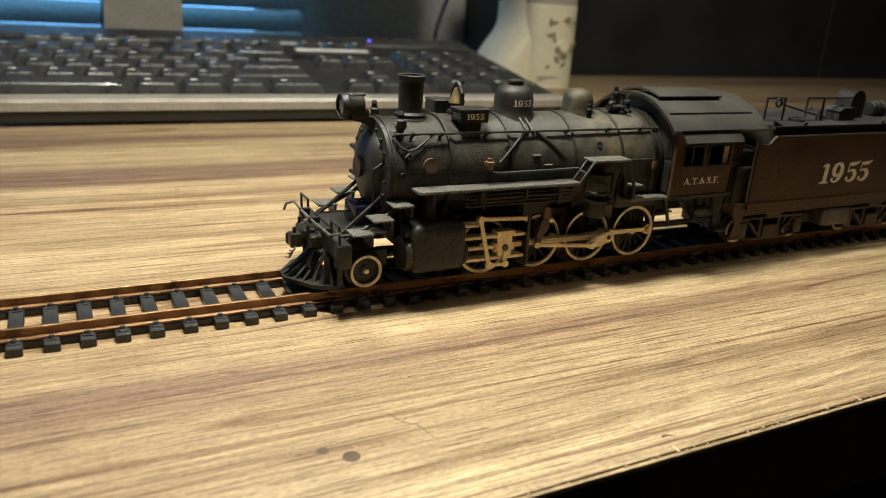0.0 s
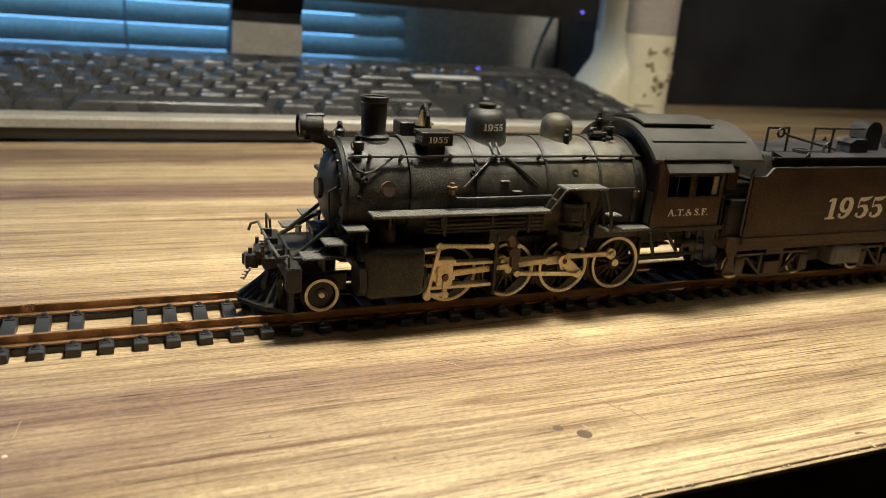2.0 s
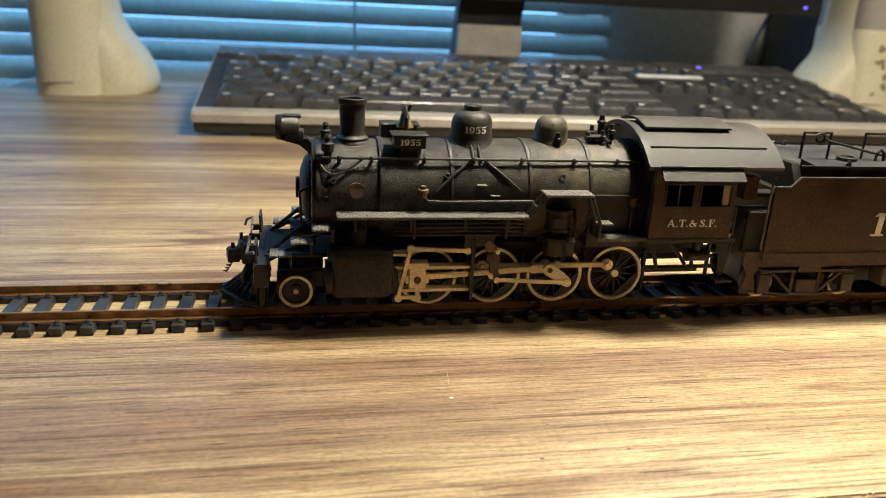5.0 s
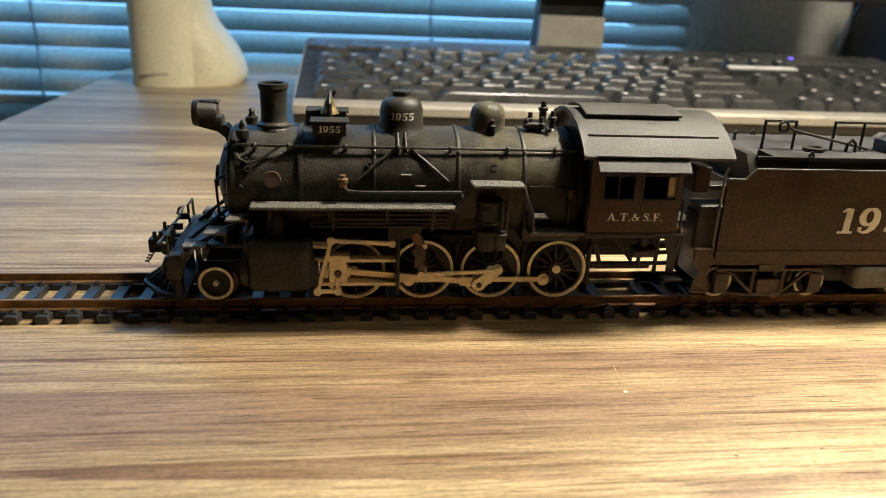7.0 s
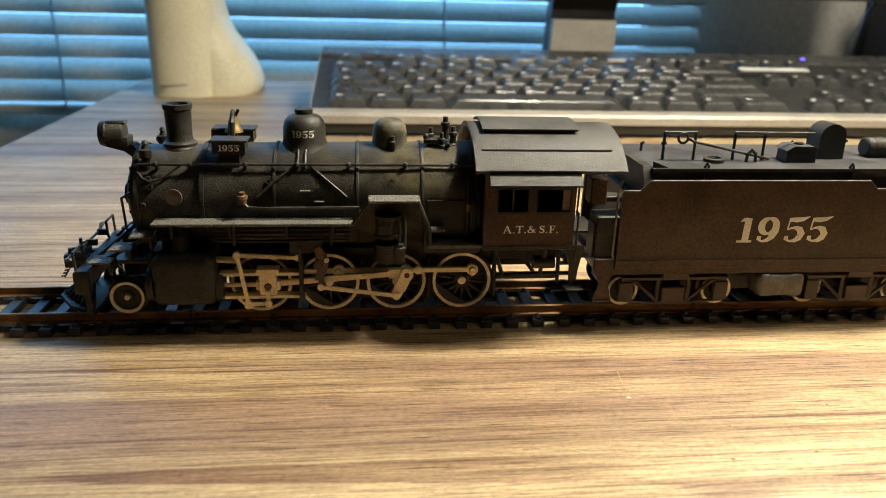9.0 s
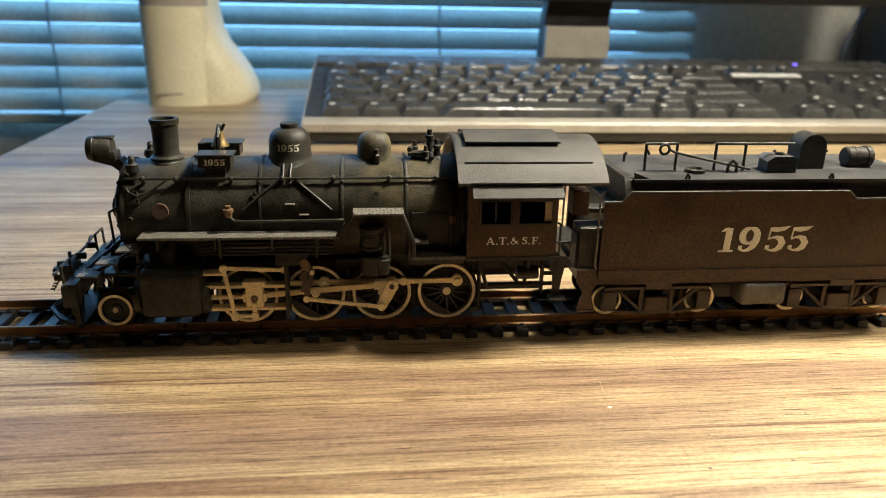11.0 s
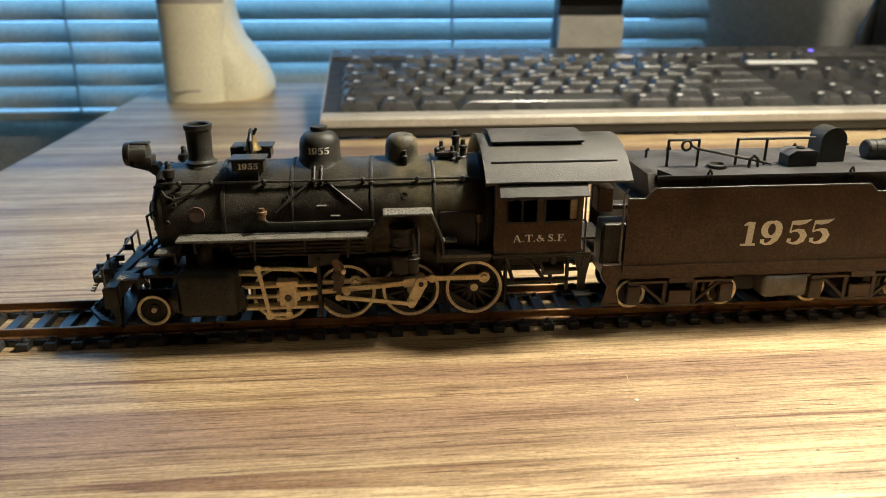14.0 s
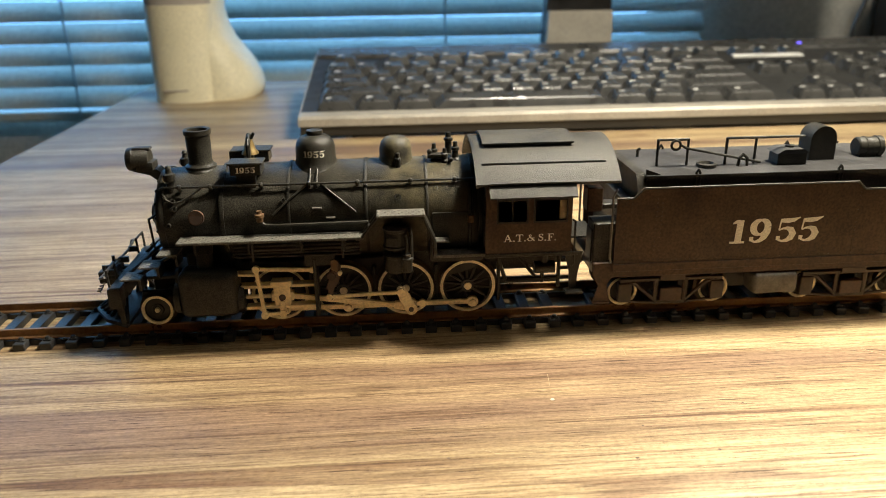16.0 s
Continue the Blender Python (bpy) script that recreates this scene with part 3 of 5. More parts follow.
    part("indicator", box(B(), -1.6, 1.6, -1.2, 1.2, 0, 1.0, 0.3), BLUE_LED, kb, "blue indicator light").matrix_basis = pose(366 * MM, 128 * MM, (top(128) + 5) * MM, tilt, 0, 0)
    return kb


keyboard()


# ---- monitor ----
def monitor():
    mo = thing("computer_monitor", "black monitor on a silver stand behind the keyboard", "monitor", (-62, 452, 0))
    part("bezel", box(B(), -272, 275, -12, 14, 79, 420, 3, 2), BLACK_PLASTIC, mo)
    part("screen", box(B(), -256, 259, -12.6, -11.5, 98, 404), BLACK_PANEL, mo, "dark glossy screen")
    part("power_light", box(B(), 256, 259, -13.2, -11.6, 85, 87, 0.4), BLUE_LED, mo, "blue power light")
    part("neck", prism(B(), [(-52, 30), (6, 30), (6, 62), (18, 150), (-40, 150), (-50, 62)], 16, 34), BLACK_PLASTIC, mo)
    bm = prism(B(), [(-52, 6), (5, 6), (5, 58), (-50, 58)], 6, 22)
    part("stand_foot", bm, SILVER, mo, "brushed silver foot")
    part("base", lathe(B(), [(95, 0), (97, 2), (94, 6), (20, 10), (0, 10)], (-20, -3, 0), "Z", 44), SILVER, mo)
    return mo


monitor()


# ---- loudspeakers ----
def speaker(at, turn, flip, patterned):
    s = -1 if flip else 1
    sp = thing("desk_speaker", "cream plastic desk loudspeaker with a flared foot" + (" and leaf print" if patterned else " and taupe top"), "speaker", at, turn, "pair of desk speakers")
    hw = 24.5
    plan = [(-hw, 80)] + [(-hw * math.cos(math.pi * a / 24), 24 * (1 - math.sin(math.pi * a / 24) ** 0.62)) for a in range(25)] + [(hw, 80)]
    part("body", prism(B(), plan, 0, 71, "Z"), CREAM, sp)
    # taupe above the seam at z 71, cream below it
    part("upper_part", prism(B(), [(x * 0.985, y * 0.99 + 0.4) for x, y in plan], 71.3, 190, "Z"), TAUPE, sp, "taupe upper part")
    part("base_ring", prism(B(), [(x * 0.97, y * 0.98 + 1) for x, y in plan], 69.5, 71.6, "Z"), TAUPE, sp)
    bm = B()
    rings = []
    for right, z in ((52, 0), (54.5, 3), (55, 8), (53.5, 15), (49, 25), (42, 35), (35, 44), (30.5, 54), (28, 66), (27, 80), (26.8, 190)):
        mid, half, ring = (right - 21) / 2, (right + 21) / 2, []
        for k in range(40):
            a = 2 * math.pi * k / 40
            ca, sa = math.cos(a), math.sin(a)
            ring.append(bm.verts.new((s * (mid + half * math.copysign(abs(ca) ** 0.72, ca)), 46 + 39 * math.copysign(abs(sa) ** 0.72, sa), z)))
        rings.append(ring)
    for p, q in zip(rings, rings[1:]):
        for k in range(40):
            bm.faces.new((p[k], p[(k + 1) % 40], q[(k + 1) % 40], q[k]))
    bm.faces.new(rings[0][::-1])
    bm.faces.new(rings[-1])
    part("flared_foot", bm, CREAM, sp)
    part("printed_line", box(B(), -14, 4, -0.4, 3.0, 8.8, 10.0), TAUPE, sp)
    if patterned:
        rnd = random.Random(3)
        for k in range(16):
            x, z, a = rnd.uniform(-8, 16), rnd.uniform(18, 62), rnd.uniform(0, 180)
            b2 = ball(B(), (0, 0, 0), 1, 6, (rnd.uniform(1.5, 4.5), 0.25, rnd.uniform(1.0, 2.2)))
            o = part("leaf_print", b2, LEAF, sp)
            o.matrix_basis = pose(x * MM, 0, z * MM, 0, a, 0)
        part("knob", lathe(B(), [(4.5, -0.5), (4.2, 4), (0, 4.4)], (6, 0, 36), "Y", 20), CREAM, sp).matrix_basis = pose(0, -0.0035, 0)
    return sp


speaker((-405, 384, 0), 2, False, False)
speaker((246, 388, 0), -8, True, True)

cable = thing("monitor_cable", "thin black cable hanging behind the keyboard", "cable")
part("cord", wire(B(), [(192, 470, 120), (186, 472, 85), (176, 473, 62), (170, 474, 40), (168, 476, 12), (168, 480, 2.2), (172, 488, 2.2)], 2.0, 8), BLACK_PLASTIC, cable)

cab_t = thing("black_cabinet", "tall matt black cabinet standing behind the desk", "cabinet", (285, 496, -740))
part("carcass", box(B(), 0, 900, 0, 130, 0, 1700, 2), BLACK_PANEL, cab_t)
part("door_leaf", box(B(), 4, 446, -2.4, -0.3, 40, 1690, 1), BLACK_PANEL, cab_t)
part("door_leaf", box(B(), 452, 896, -2.4, -0.3, 40, 1690, 1), BLACK_PANEL, cab_t)


# ---- the locomotive; x 0 at the rear driving axle, front towards -x, the number side at -y ----
AXLES = (0.0, -17.2, -34.4, -51.6)
WHEEL_Z = 12.55
CRANK = 4.3
ECC, LINK_X = 19.2, -36.6
MAIN = 34.8
BZ, BR = 33.8, 13.1


def arch(half, z_eave, z_top, n=14):
    """Points (y, z) of an arched roof from eave to eave."""
    h = z_top - z_eave
    r = (half * half + h * h) / (2 * h)
    a = math.asin(half / r)
    return [(r * math.sin(-a + 2 * a * k / n), z_top - r + r * math.cos(-a + 2 * a * k / n)) for k in range(n + 1)]


def shell(bm, pts, thick, x0, x1):
    return prism(bm, pts + [(y * 0.985, z - thick) for y, z in reversed(pts)], x0, x1, "X")


def on_boiler(angle, r=BR):
    """(y, z) on the boiler at an angle above the horizontal, number side."""
    return -r * math.cos(radians(angle)), BZ + r * math.sin(radians(angle))


def boiler_parts(e):
    bm = lathe(B(), [(0, -80.6), (11.9, -80.6), (12.4, -80.2), (12.5, -64.6), (12.9, -64.4), (13.0, -47.2), (13.1, -47), (13.2, -27), (13.3, -26.8), (13.4, -11), (13.5, -10.8), (13.5, 5), (0, 5)], (0, 0, BZ), "X", 48)
    boiler = part("boiler", bm, BOILER_PAINT, e)
    for x, r, w in ((-79.6, 12.5, 0.5), (-64.2, 13.0, 0.55), (-47.0, 13.15, 0.35), (-26.9, 13.3, 0.4), (-10.9, 13.5, 0.35), (1.6, 13.6, 0.6), (3.2, 13.6, 0.5)):
        part("boiler_band", lathe(B(), [(r - 0.3, x - w), (r + 0.22, x - w), (r + 0.3, x), (r + 0.22, x + w), (r - 0.3, x + w)], (0, 0, BZ), "X", 44), PAINT, boiler)
    # firebox and saddle
    bm = B()
    box(bm, -10.6, 4, -12.6, 12.6, 21, 33, 0.8, 2)
    box(bm, -22, 4, -7, 7, 14, 26)
    part("firebox", bm, PAINT, e)
    part("firebox_panel", box(B(), -9.8, 2.6, -13.9, -12.2, 26, 35.6, 0.5, 2), PAINT, e)
    bm = B()
    box(bm, -76, -62, -8, 8, 17, 25, 0.6)
    box(bm, -74, -64, -5, 5, 14, 27)
    part("cylinder_saddle", bm, PAINT, e)
    # smokebox door
    bm = lathe(B(), [(0, -84.3), (4.5, -83.9), (7.8, -82.8), (9.2, -81.4), (9.4, -80.4)], (0, 0, BZ), "X", 32)
    door = part("smokebox_door", bm, PAINT, e)
    bm = lathe(B(), [(11.0, -81.3), (12.1, -81.0), (12.4, -80.2), (9.3, -80.2), (9.4, -81.2)], (0, 0, BZ), "X", 40)
    part("door_ring", bm, PAINT, door)
    for k in range(18):
        a = 2 * math.pi * k / 18
        part("dog_bolt", box(B(), -81.9, -80.9, -0.4, 0.4, 9.9, 10.9, 0.15, 1, Matrix.Translation((0, 0, BZ)) @ Matrix.Rotation(a, 4, "X")), PAINT, door)
    for z in (BZ + 3.4, BZ - 3.4):
        part("hinge", box(B(), -83.5, -82.0, 2.5, 9.6, z - 0.5, z + 0.5, 0.25), PAINT, door)
    part("front_plate", rod(B(), (-85.0, 0, BZ), (-84.0, 0, BZ), 2.7, 2.7, 24), BADGE, door, "round dark number plate")
    part("door_rail", wire(B(), [(-81.5, -8.4, BZ - 8.5), (-83.6, -8.6, BZ - 7), (-84.0, -8.7, BZ + 1), (-81.5, -8.8, BZ + 2.5)], 0.32), PAINT, door)
    # headlight
    hl = part("headlight", lathe(B(), [(0, -88.3), (2.35, -88.3), (2.5, -89.7), (2.9, -89.7), (3.1, -89.3), (3.15, -88.2), (2.95, -87.9), (2.95, -84.6), (2.6, -84.0), (0, -83.9)], (0, 0, 49.0), "X", 28), PAINT, e)
    part("lamp_housing", box(B(), -87.4, -82.8, -2.6, 2.6, 46.0, 48.6, 0.7, 2), PAINT, hl)
    part("lens", lathe(B(), [(0, -89.55), (1.4, -89.4), (2.3, -89.0), (2.4, -88.4)], (0, 0, 49.0), "X", 20), LENS, hl, "yellowed clear lens")
    part("lamp_cover", box(B(), -88.2, -83.4, -1.3, 1.3, 51.4, 52.2, 0.3), PAINT, hl)
    part("headlight_bracket", prism(B(), [(-88.5, 46.2), (-82, 46.6), (-79.8, 44.4), (-81, 42.5), (-84, 45.0)], -2.2, 2.2), PAINT, e)
    for s in (-1, 1):
        m = part("marker_lamp", lathe(B(), [(0.9, 42.2), (1.0, 44.6), (1.5, 45.0), (1.5, 46.8), (0.9, 47.2), (0.6, 48.2), (0.9, 48.3), (0.5, 49.0), (0, 49.1)], (-77.2, s * 8.6, 0), "Z", 16), PAINT, e)
        part("lamp_glass", rod(B(), (-78.8, s * 8.6, 45.9), (-78.3, s * 8.6, 45.9), 0.8, 0.8, 12), LENS, m)
        part("bracket", rod(B(), (-77.2, s * 8.2, 42.3), (-77.2, s * 6.0, 41.5), 0.5), PAINT, m)
    # chimney
    part("chimney", lathe(B(), [(4.6, 44.6), (4.5, 45.6), (4.0, 46.2), (4.1, 46.9), (3.3, 47.5), (3.05, 48.4), (3.25, 55.0), (3.55, 55.3), (3.6, 56.5), (3.2, 56.7), (2.6, 56.5), (2.4, 50.0), (0, 49.8)], (-70.9, 0, 0), "Z", 32), PAINT, e)
    # domes
    dome = part("steam_dome", lathe(B(), [(7.6, 43.6), (6.6, 45.2), (5.7, 46.6), (5.35, 48.2), (5.3, 51.0), (4.9, 52.6), (3.9, 53.8), (2.5, 54.3), (2.1, 54.4), (2.3, 54.9), (2.2, 55.5), (1.2, 55.8), (0, 55.8)], (-40.2, 0, 0), "Z", 36), PAINT, e)
    serif_text("dome_number", "1955", 1.75, dome, Matrix.Translation((-40.2, 0, 50.0)), 0.88, 0.06, 5.33)
    sand = part("sand_dome", lathe(B(), [(6.4, 43.8), (5.5, 45.4), (4.7, 46.6), (4.4, 48.0), (4.35, 50.2), (3.9, 51.9), (2.8, 53.0), (1.4, 53.4), (0, 53.5)], (-18.7, 0, 0), "Z", 36), BOILER_PAINT, e)
    part("sander_valve", lathe(B(), [(0.8, 45.8), (0.9, 48.2), (0.6, 48.6), (0.6, 49.7), (0, 49.9)], (-18.2, -4.9, 0), "Z", 12), PAINT, sand)
    # number boxes beside the bell
    for s in (-1, 1):
        bm = B()
        box(bm, -61.4, -53.6, min(s * 10.2, s * 4.6), max(s * 10.2, s * 4.6), 46.1, 49.1, 0.1)
        box(bm, -60.0, -55.2, min(s * 9.4, s * 5.0), max(s * 9.4, s * 5.0), 42.6, 46.2, 0.1)
        box(bm, -62, -53, min(s * 10.5, s * 4.3), max(s * 10.5, s * 4.3), 49.0, 49.5, 0.15)
        nb = part("number_box", bm, PAINT, e)
        turn = Matrix.Rotation(radians(180), 4, "Z") if s > 0 else Matrix.Identity(4)
        serif_text("box_number", "1955", 1.5, nb, Matrix.Translation((-57.4, s * 10.22, 47.6)) @ turn, 0.9, 0.06)
        serif_text("front_number", "1955", 1.35, nb, Matrix.Translation((-61.42, s * 7.4, 47.6)) @ Matrix.Rotation(radians(-90), 4, "Z"), 0.85, 0.06)
    bell = part("bell", lathe(B(), [(2.3, 49.6), (2.2, 50.0), (1.55, 50.9), (1.25, 52.3), (0.9, 53.3), (0.3, 53.7), (0, 53.7)], (-57.6, 0, 0), "Z", 24), GOLD, e, "small brass bell")
    bm = B()
    wire(bm, [(-57.6, -2.6, 47), (-57.6, -2.6, 52.2), (-57.6, -1.2, 54.0), (-57.6, 0, 54.6), (-57.6, 1.2, 54.0), (-57.6, 2.6, 52.2), (-57.6, 2.6, 47)], 0.62)
    box(bm, -60, -55, -3.4, 3.4, 46.6, 47.6, 0.2)
    wire(bm, [(-57.0, 0, 53.6), (-56.2, 0, 55.2)], 0.4)
    part("yoke", bm, PAINT, bell)
    part("bell_box", box(B(), -63.5, -59.5, 1, 7, 46.5, 50.2, 0.3), PAINT, e)
    # turret, whistle and safety valves before the cab
    for x, y, h, r in ((-8.4, -2.5, 51.5, 0.75), (-4.2, 1.5, 53.6, 0.95), (-2.6, -2.2, 51.8, 0.85), (-5.6, -3.6, 50.4, 0.7)):
        part("safety_valve", lathe(B(), [(r * 1.5, 45.8), (r * 1.5, 47.2), (r * 1.05, 47.6), (r, h - 2.4), (r * 1.35, h - 2.2), (r * 1.3, h - 1.5), (r * 0.8, h - 1.3), (r * 0.7, h), (0, h + 0.1)], (x, y, 0), "Z", 14), PAINT, e)
    bm = B()
    box(bm, -9.8, -1.5, -3.6, 3.6, 45.6, 47.4, 0.5)
    rod(bm, (-10.2, -3.3, 48.4), (-5.5, -3.3, 48.4), 0.85)
    ball(bm, (-9.6, -3.3, 49.4), 0.8, 6)
    rod(bm, (-4, -5.5, 47.5), (-4, 2.5, 47.5), 0.5)
    part("steam_turret", bm, PAINT, e)
    # handrail, knobs and piping, both sides
    for s in (-1, 1):
        y, z = on_boiler(43.5, 14.3)
        y *= -s
        part("handrail", wire(B(), [(-79.8, y * 0.93, z - 0.5), (-78.6, y, z), (-40, y, z), (3.2, y, z)], 0.33), PAINT, e)
        for x in (-74.6, -66.8, -53.8, -41.5, -29.0, -15.2, -3.5):
            bm = ball(B(), (x, y, z), 0.72, 6)
            rod(bm, (x, y, z), (x, y * 0.9, z - 1.2), 0.4, 0.5, 7)
            part("handrail_knob", bm, PAINT, e)
    y, z = on_boiler(10, 13.4)
    part("badge", rod(B(), (-70.6, y + 0.6, z), (-70.6, y - 0.3, z + 0.08), 2.0, 2.0, 26), RUST, e, "round rusty builder's plate")
    part("badge_face", rod(B(), (-70.6, y - 0.2, z), (-70.6, y - 0.42, z + 0.06), 1.6, 1.6, 24), BADGE, e)
    for x, a, r in ((-18.6, 26, 0.95), (-8.6, 35, 0.7), (-5.4, 35, 0.7), (-2.4, 35, 0.7), (-48.2, 27, 0.7), (-76.0, 21, 0.7), (-77.8, 2, 0.6), (-76.4, 30, 0.6)):
        yy, zz = on_boiler(a, 13.2)
        nrm = Vector((0, -math.cos(radians(a)), math.sin(radians(a))))
        c = Vector((x, yy, zz))
        bm = lathe(B(), [(r, -0.6), (r, 0.3), (r * 0.65, 0.32), (r * 0.6, -0.1), (0, -0.1)], (0, 0, 0), "Z", 14)
        bmesh.ops.transform(bm, matrix=Matrix.Translation(c) @ nrm.to_track_quat("Z", "Y").to_matrix().to_4x4(), verts=bm.verts)
        part("washout_plug", bm, PAINT, e)
    for dx in (-1.0, 0.8):
        part("sand_pipe", wire(B(), [(-40.4 + dx, *on_boiler(66, 13.6)), (-40.4 + dx, *on_boiler(46, 13.7)), (-40.4 + dx, *on_boiler(40, 13.7))], 0.34), PAINT, e)
    for x0, x1 in ((-38.6, -29.6), (-42.2, -51.0)):
        part("sand_pipe", wire(B(), [(x0 + (x1 - x0) * k / 6, *on_boiler(44 - 33 * k / 6, 13.6)) for k in range(7)], 0.32), PAINT, e)
    for x, a in ((-39.6, 17), (-36.2, 6)):
        yy, zz = on_boiler(a, 13.5)
        part("step_bracket", box(B(), x - 1.2, x + 1.2, yy - 0.7, yy + 0.8, zz - 0.16, zz + 0.16, 0.06), GREYBOX, e)
    yv, zv = on_boiler(8, 13.9)
    bm = lathe(B(), [(0.9, -0.9), (1.0, 0.2), (1.3, 0.4), (1.3, 1.1), (0.7, 1.3), (0.7, 2.0), (0, 2.1)], (-54.4, yv, zv), "Z", 14)
    part("check_valve", bm, DULL_BRASS, e, "tarnished brass check valve")
    part("feed_pipe", wire(B(), [(-54.2, yv, zv - 0.9), (-53.2, yv - 0.1, zv - 1.9), (-50, yv - 0.2, zv - 2.1), (-26.5, yv - 0.5, zv - 1.8)], 0.45), PAINT, e)
    part("feed_pipe", wire(B(), [(0.4, *on_boiler(40, 13.9)), (0.4, *on_boiler(22, 13.9)), (0.4, *on_boiler(2, 14.0)), (0.2, -14.2, 26)], 0.55), PAINT, e)
    part("pipe_union", rod(B(), (0.4, *on_boiler(4, 14)), (0.4, *on_boiler(-4, 14)), 0.9, 0.9, 8), DULL_BRASS, e)
    part("stay_branch", wire(B(), [(-74.8, *on_boiler(28, 13.3)), (-77.2, *on_boiler(20, 13.0))], 0.3), PAINT, e)
    part("smokebox_stay", wire(B(), [(-79, *on_boiler(38, 13.3)), (-78, *on_boiler(31, 13.2)), (-76.2, *on_boiler(27, 13.3)), (-74.2, *on_boiler(29, 13.3)), (-71.5, *on_boiler(36, 13.5)), (-69, *on_boiler(43, 14.0))], 0.3), PAINT, e)


def tread_plate(name, e, x0, x1, y0, y1, z, thick=0.7):
    """A walkway plate with raised pips along its top and a lipped edge."""
    bm = box(B(), x0, x1, y0, y1, z - thick, z, 0.12)
    n = max(2, int((x1 - x0) / 0.85))
    for i in range(n):
        for j in range(max(1, int((y1 - y0) / 1.2))):
            x = x0 + (i + 0.5) * (x1 - x0) / n
            y = y0 + 0.6 + j * 1.2 + (0.6 if i % 2 else 0)
            if y < y1 - 0.3:
                box(bm, x - 0.26, x + 0.26, y - 0.16, y + 0.16, z - 0.02, z + 0.07)
    for i in range(n):
        x = x0 + (i + 0.5) * (x1 - x0) / n
        box(bm, x - 0.3, x + 0.1, min(y0, y1) - 0.1, min(y0, y1) + 0.05, z - thick * 0.8, z + 0.1)
    return part(name, bm, TREAD, e, "grey tread-plate walkway")


def walkway_parts(e):
    tread_plate("running_board", e, -75.4, -27.8, -18.0, -12.6, 31.0)
    tread_plate("running_board", e, -75.4, -12, 12.6, 18.0, 31.0)
    tread_plate("pump_shelf", e, -24.3, -11.8, -18.4, -12.8, 36.7, 0.6)
    tread_plate("rear_board", e, -9.8, 4, -18.0, -12.8, 25.2, 0.8)
    tread_plate("rear_board", e, -11, 4, 12.8, 18.0, 25.2, 0.8)
    tread_plate("small_step", e, -9.6, -5.6, -17.6, -14.2, 29.0, 0.5)
    for y in (-17.9, -14.6):
        part("ladder_rail", wire(B(), [(-28.2, y, 30.9), (-24.0, y, 36.4)], 0.42), PAINT, e)
        part("shelf_leg", wire(B(), [(-12.3, y, 36.2), (-9.6, y, 29.5), (-9.2, y, 25.4)], 0.5), PAINT, e)
    part("ladder_rung", wire(B(), [(-26.3, -17.9, 33.4), (-26.3, -14.6, 33.4)], 0.35), PAINT, e)
    for x in (-71, -57.5, -44, -33):
        part("board_bracket", box(B(), x - 0.35, x + 0.35, -17.0, -11, 27.2, 30.3, 0.1), PAINT, e)
    # cooling pipes under the running board
    for z in (29.0, 28.0, 27.0, 26.0):
        part("cooling_pipe", wire(B(), [(-60.8, -16.0, z), (-29.0, -16.0, z)], 0.34), PAINT, e)
    for z in (28.5, 26.5):
        part("pipe_bend", wire(B(), [(-60.8, -16.0, z + 0.5), (-61.6, -16.0, z + 0.25), (-61.6, -16.0, z - 0.25), (-60.8, -16.0, z - 0.5)], 0.34), PAINT, e)
    for x in (-56.6, -33.4):
        part("pipe_clamp", box(B(), x - 0.35, x + 0.35, -16.7, -15.5, 25.0, 30.0, 0.12), PAINT, e)
    part("air_tank", rod(B(), (-58, -11.5, 27.2), (-30, -11.5, 27.2), 2.4, 2.4, 20), PAINT, e)
    # air pump
    pump = part("air_pump", lathe(B(), [(2.9, 20.2), (3.1, 20.8), (3.1, 24.2), (3.4, 24.4), (3.4, 25.0), (1.4, 25.2), (1.4, 26.6), (3.3, 26.8), (3.3, 27.4), (3.0, 27.6), (3.0, 31.4), (3.3, 31.6), (3.3, 32.3), (1.2, 32.8), (0, 32.9)], (-19.6, -14.6, 0), "Z", 24), PAINT, e)
    part("pump_pipe", wire(B(), [(-15.8, -15.6, 32.5), (-15.5, -16.2, 30), (-15.5, -16.4, 24), (-16.8, -15.6, 21.0)], 0.5), PAINT, pump)
    part("pump_pipe", wire(B(), [(-17.0, -17.2, 31.0), (-16.6, -17.5, 28), (-17.0, -17.2, 26)], 0.4), PAINT, pump)
    part("pump_valve", lathe(B(), [(1.5, 20.6), (1.6, 23.6), (1.75, 23.8), (1.75, 24.4), (1.3, 24.6), (1.3, 25.4), (0, 25.6)], (-16.9, -16.6, 0), "Z", 16), PAINT, pump)
    part("pump_plate", box(B(), -22, -19, -17.9, -17.4, 28.0, 30.4, 0.2), PAINT, pump)


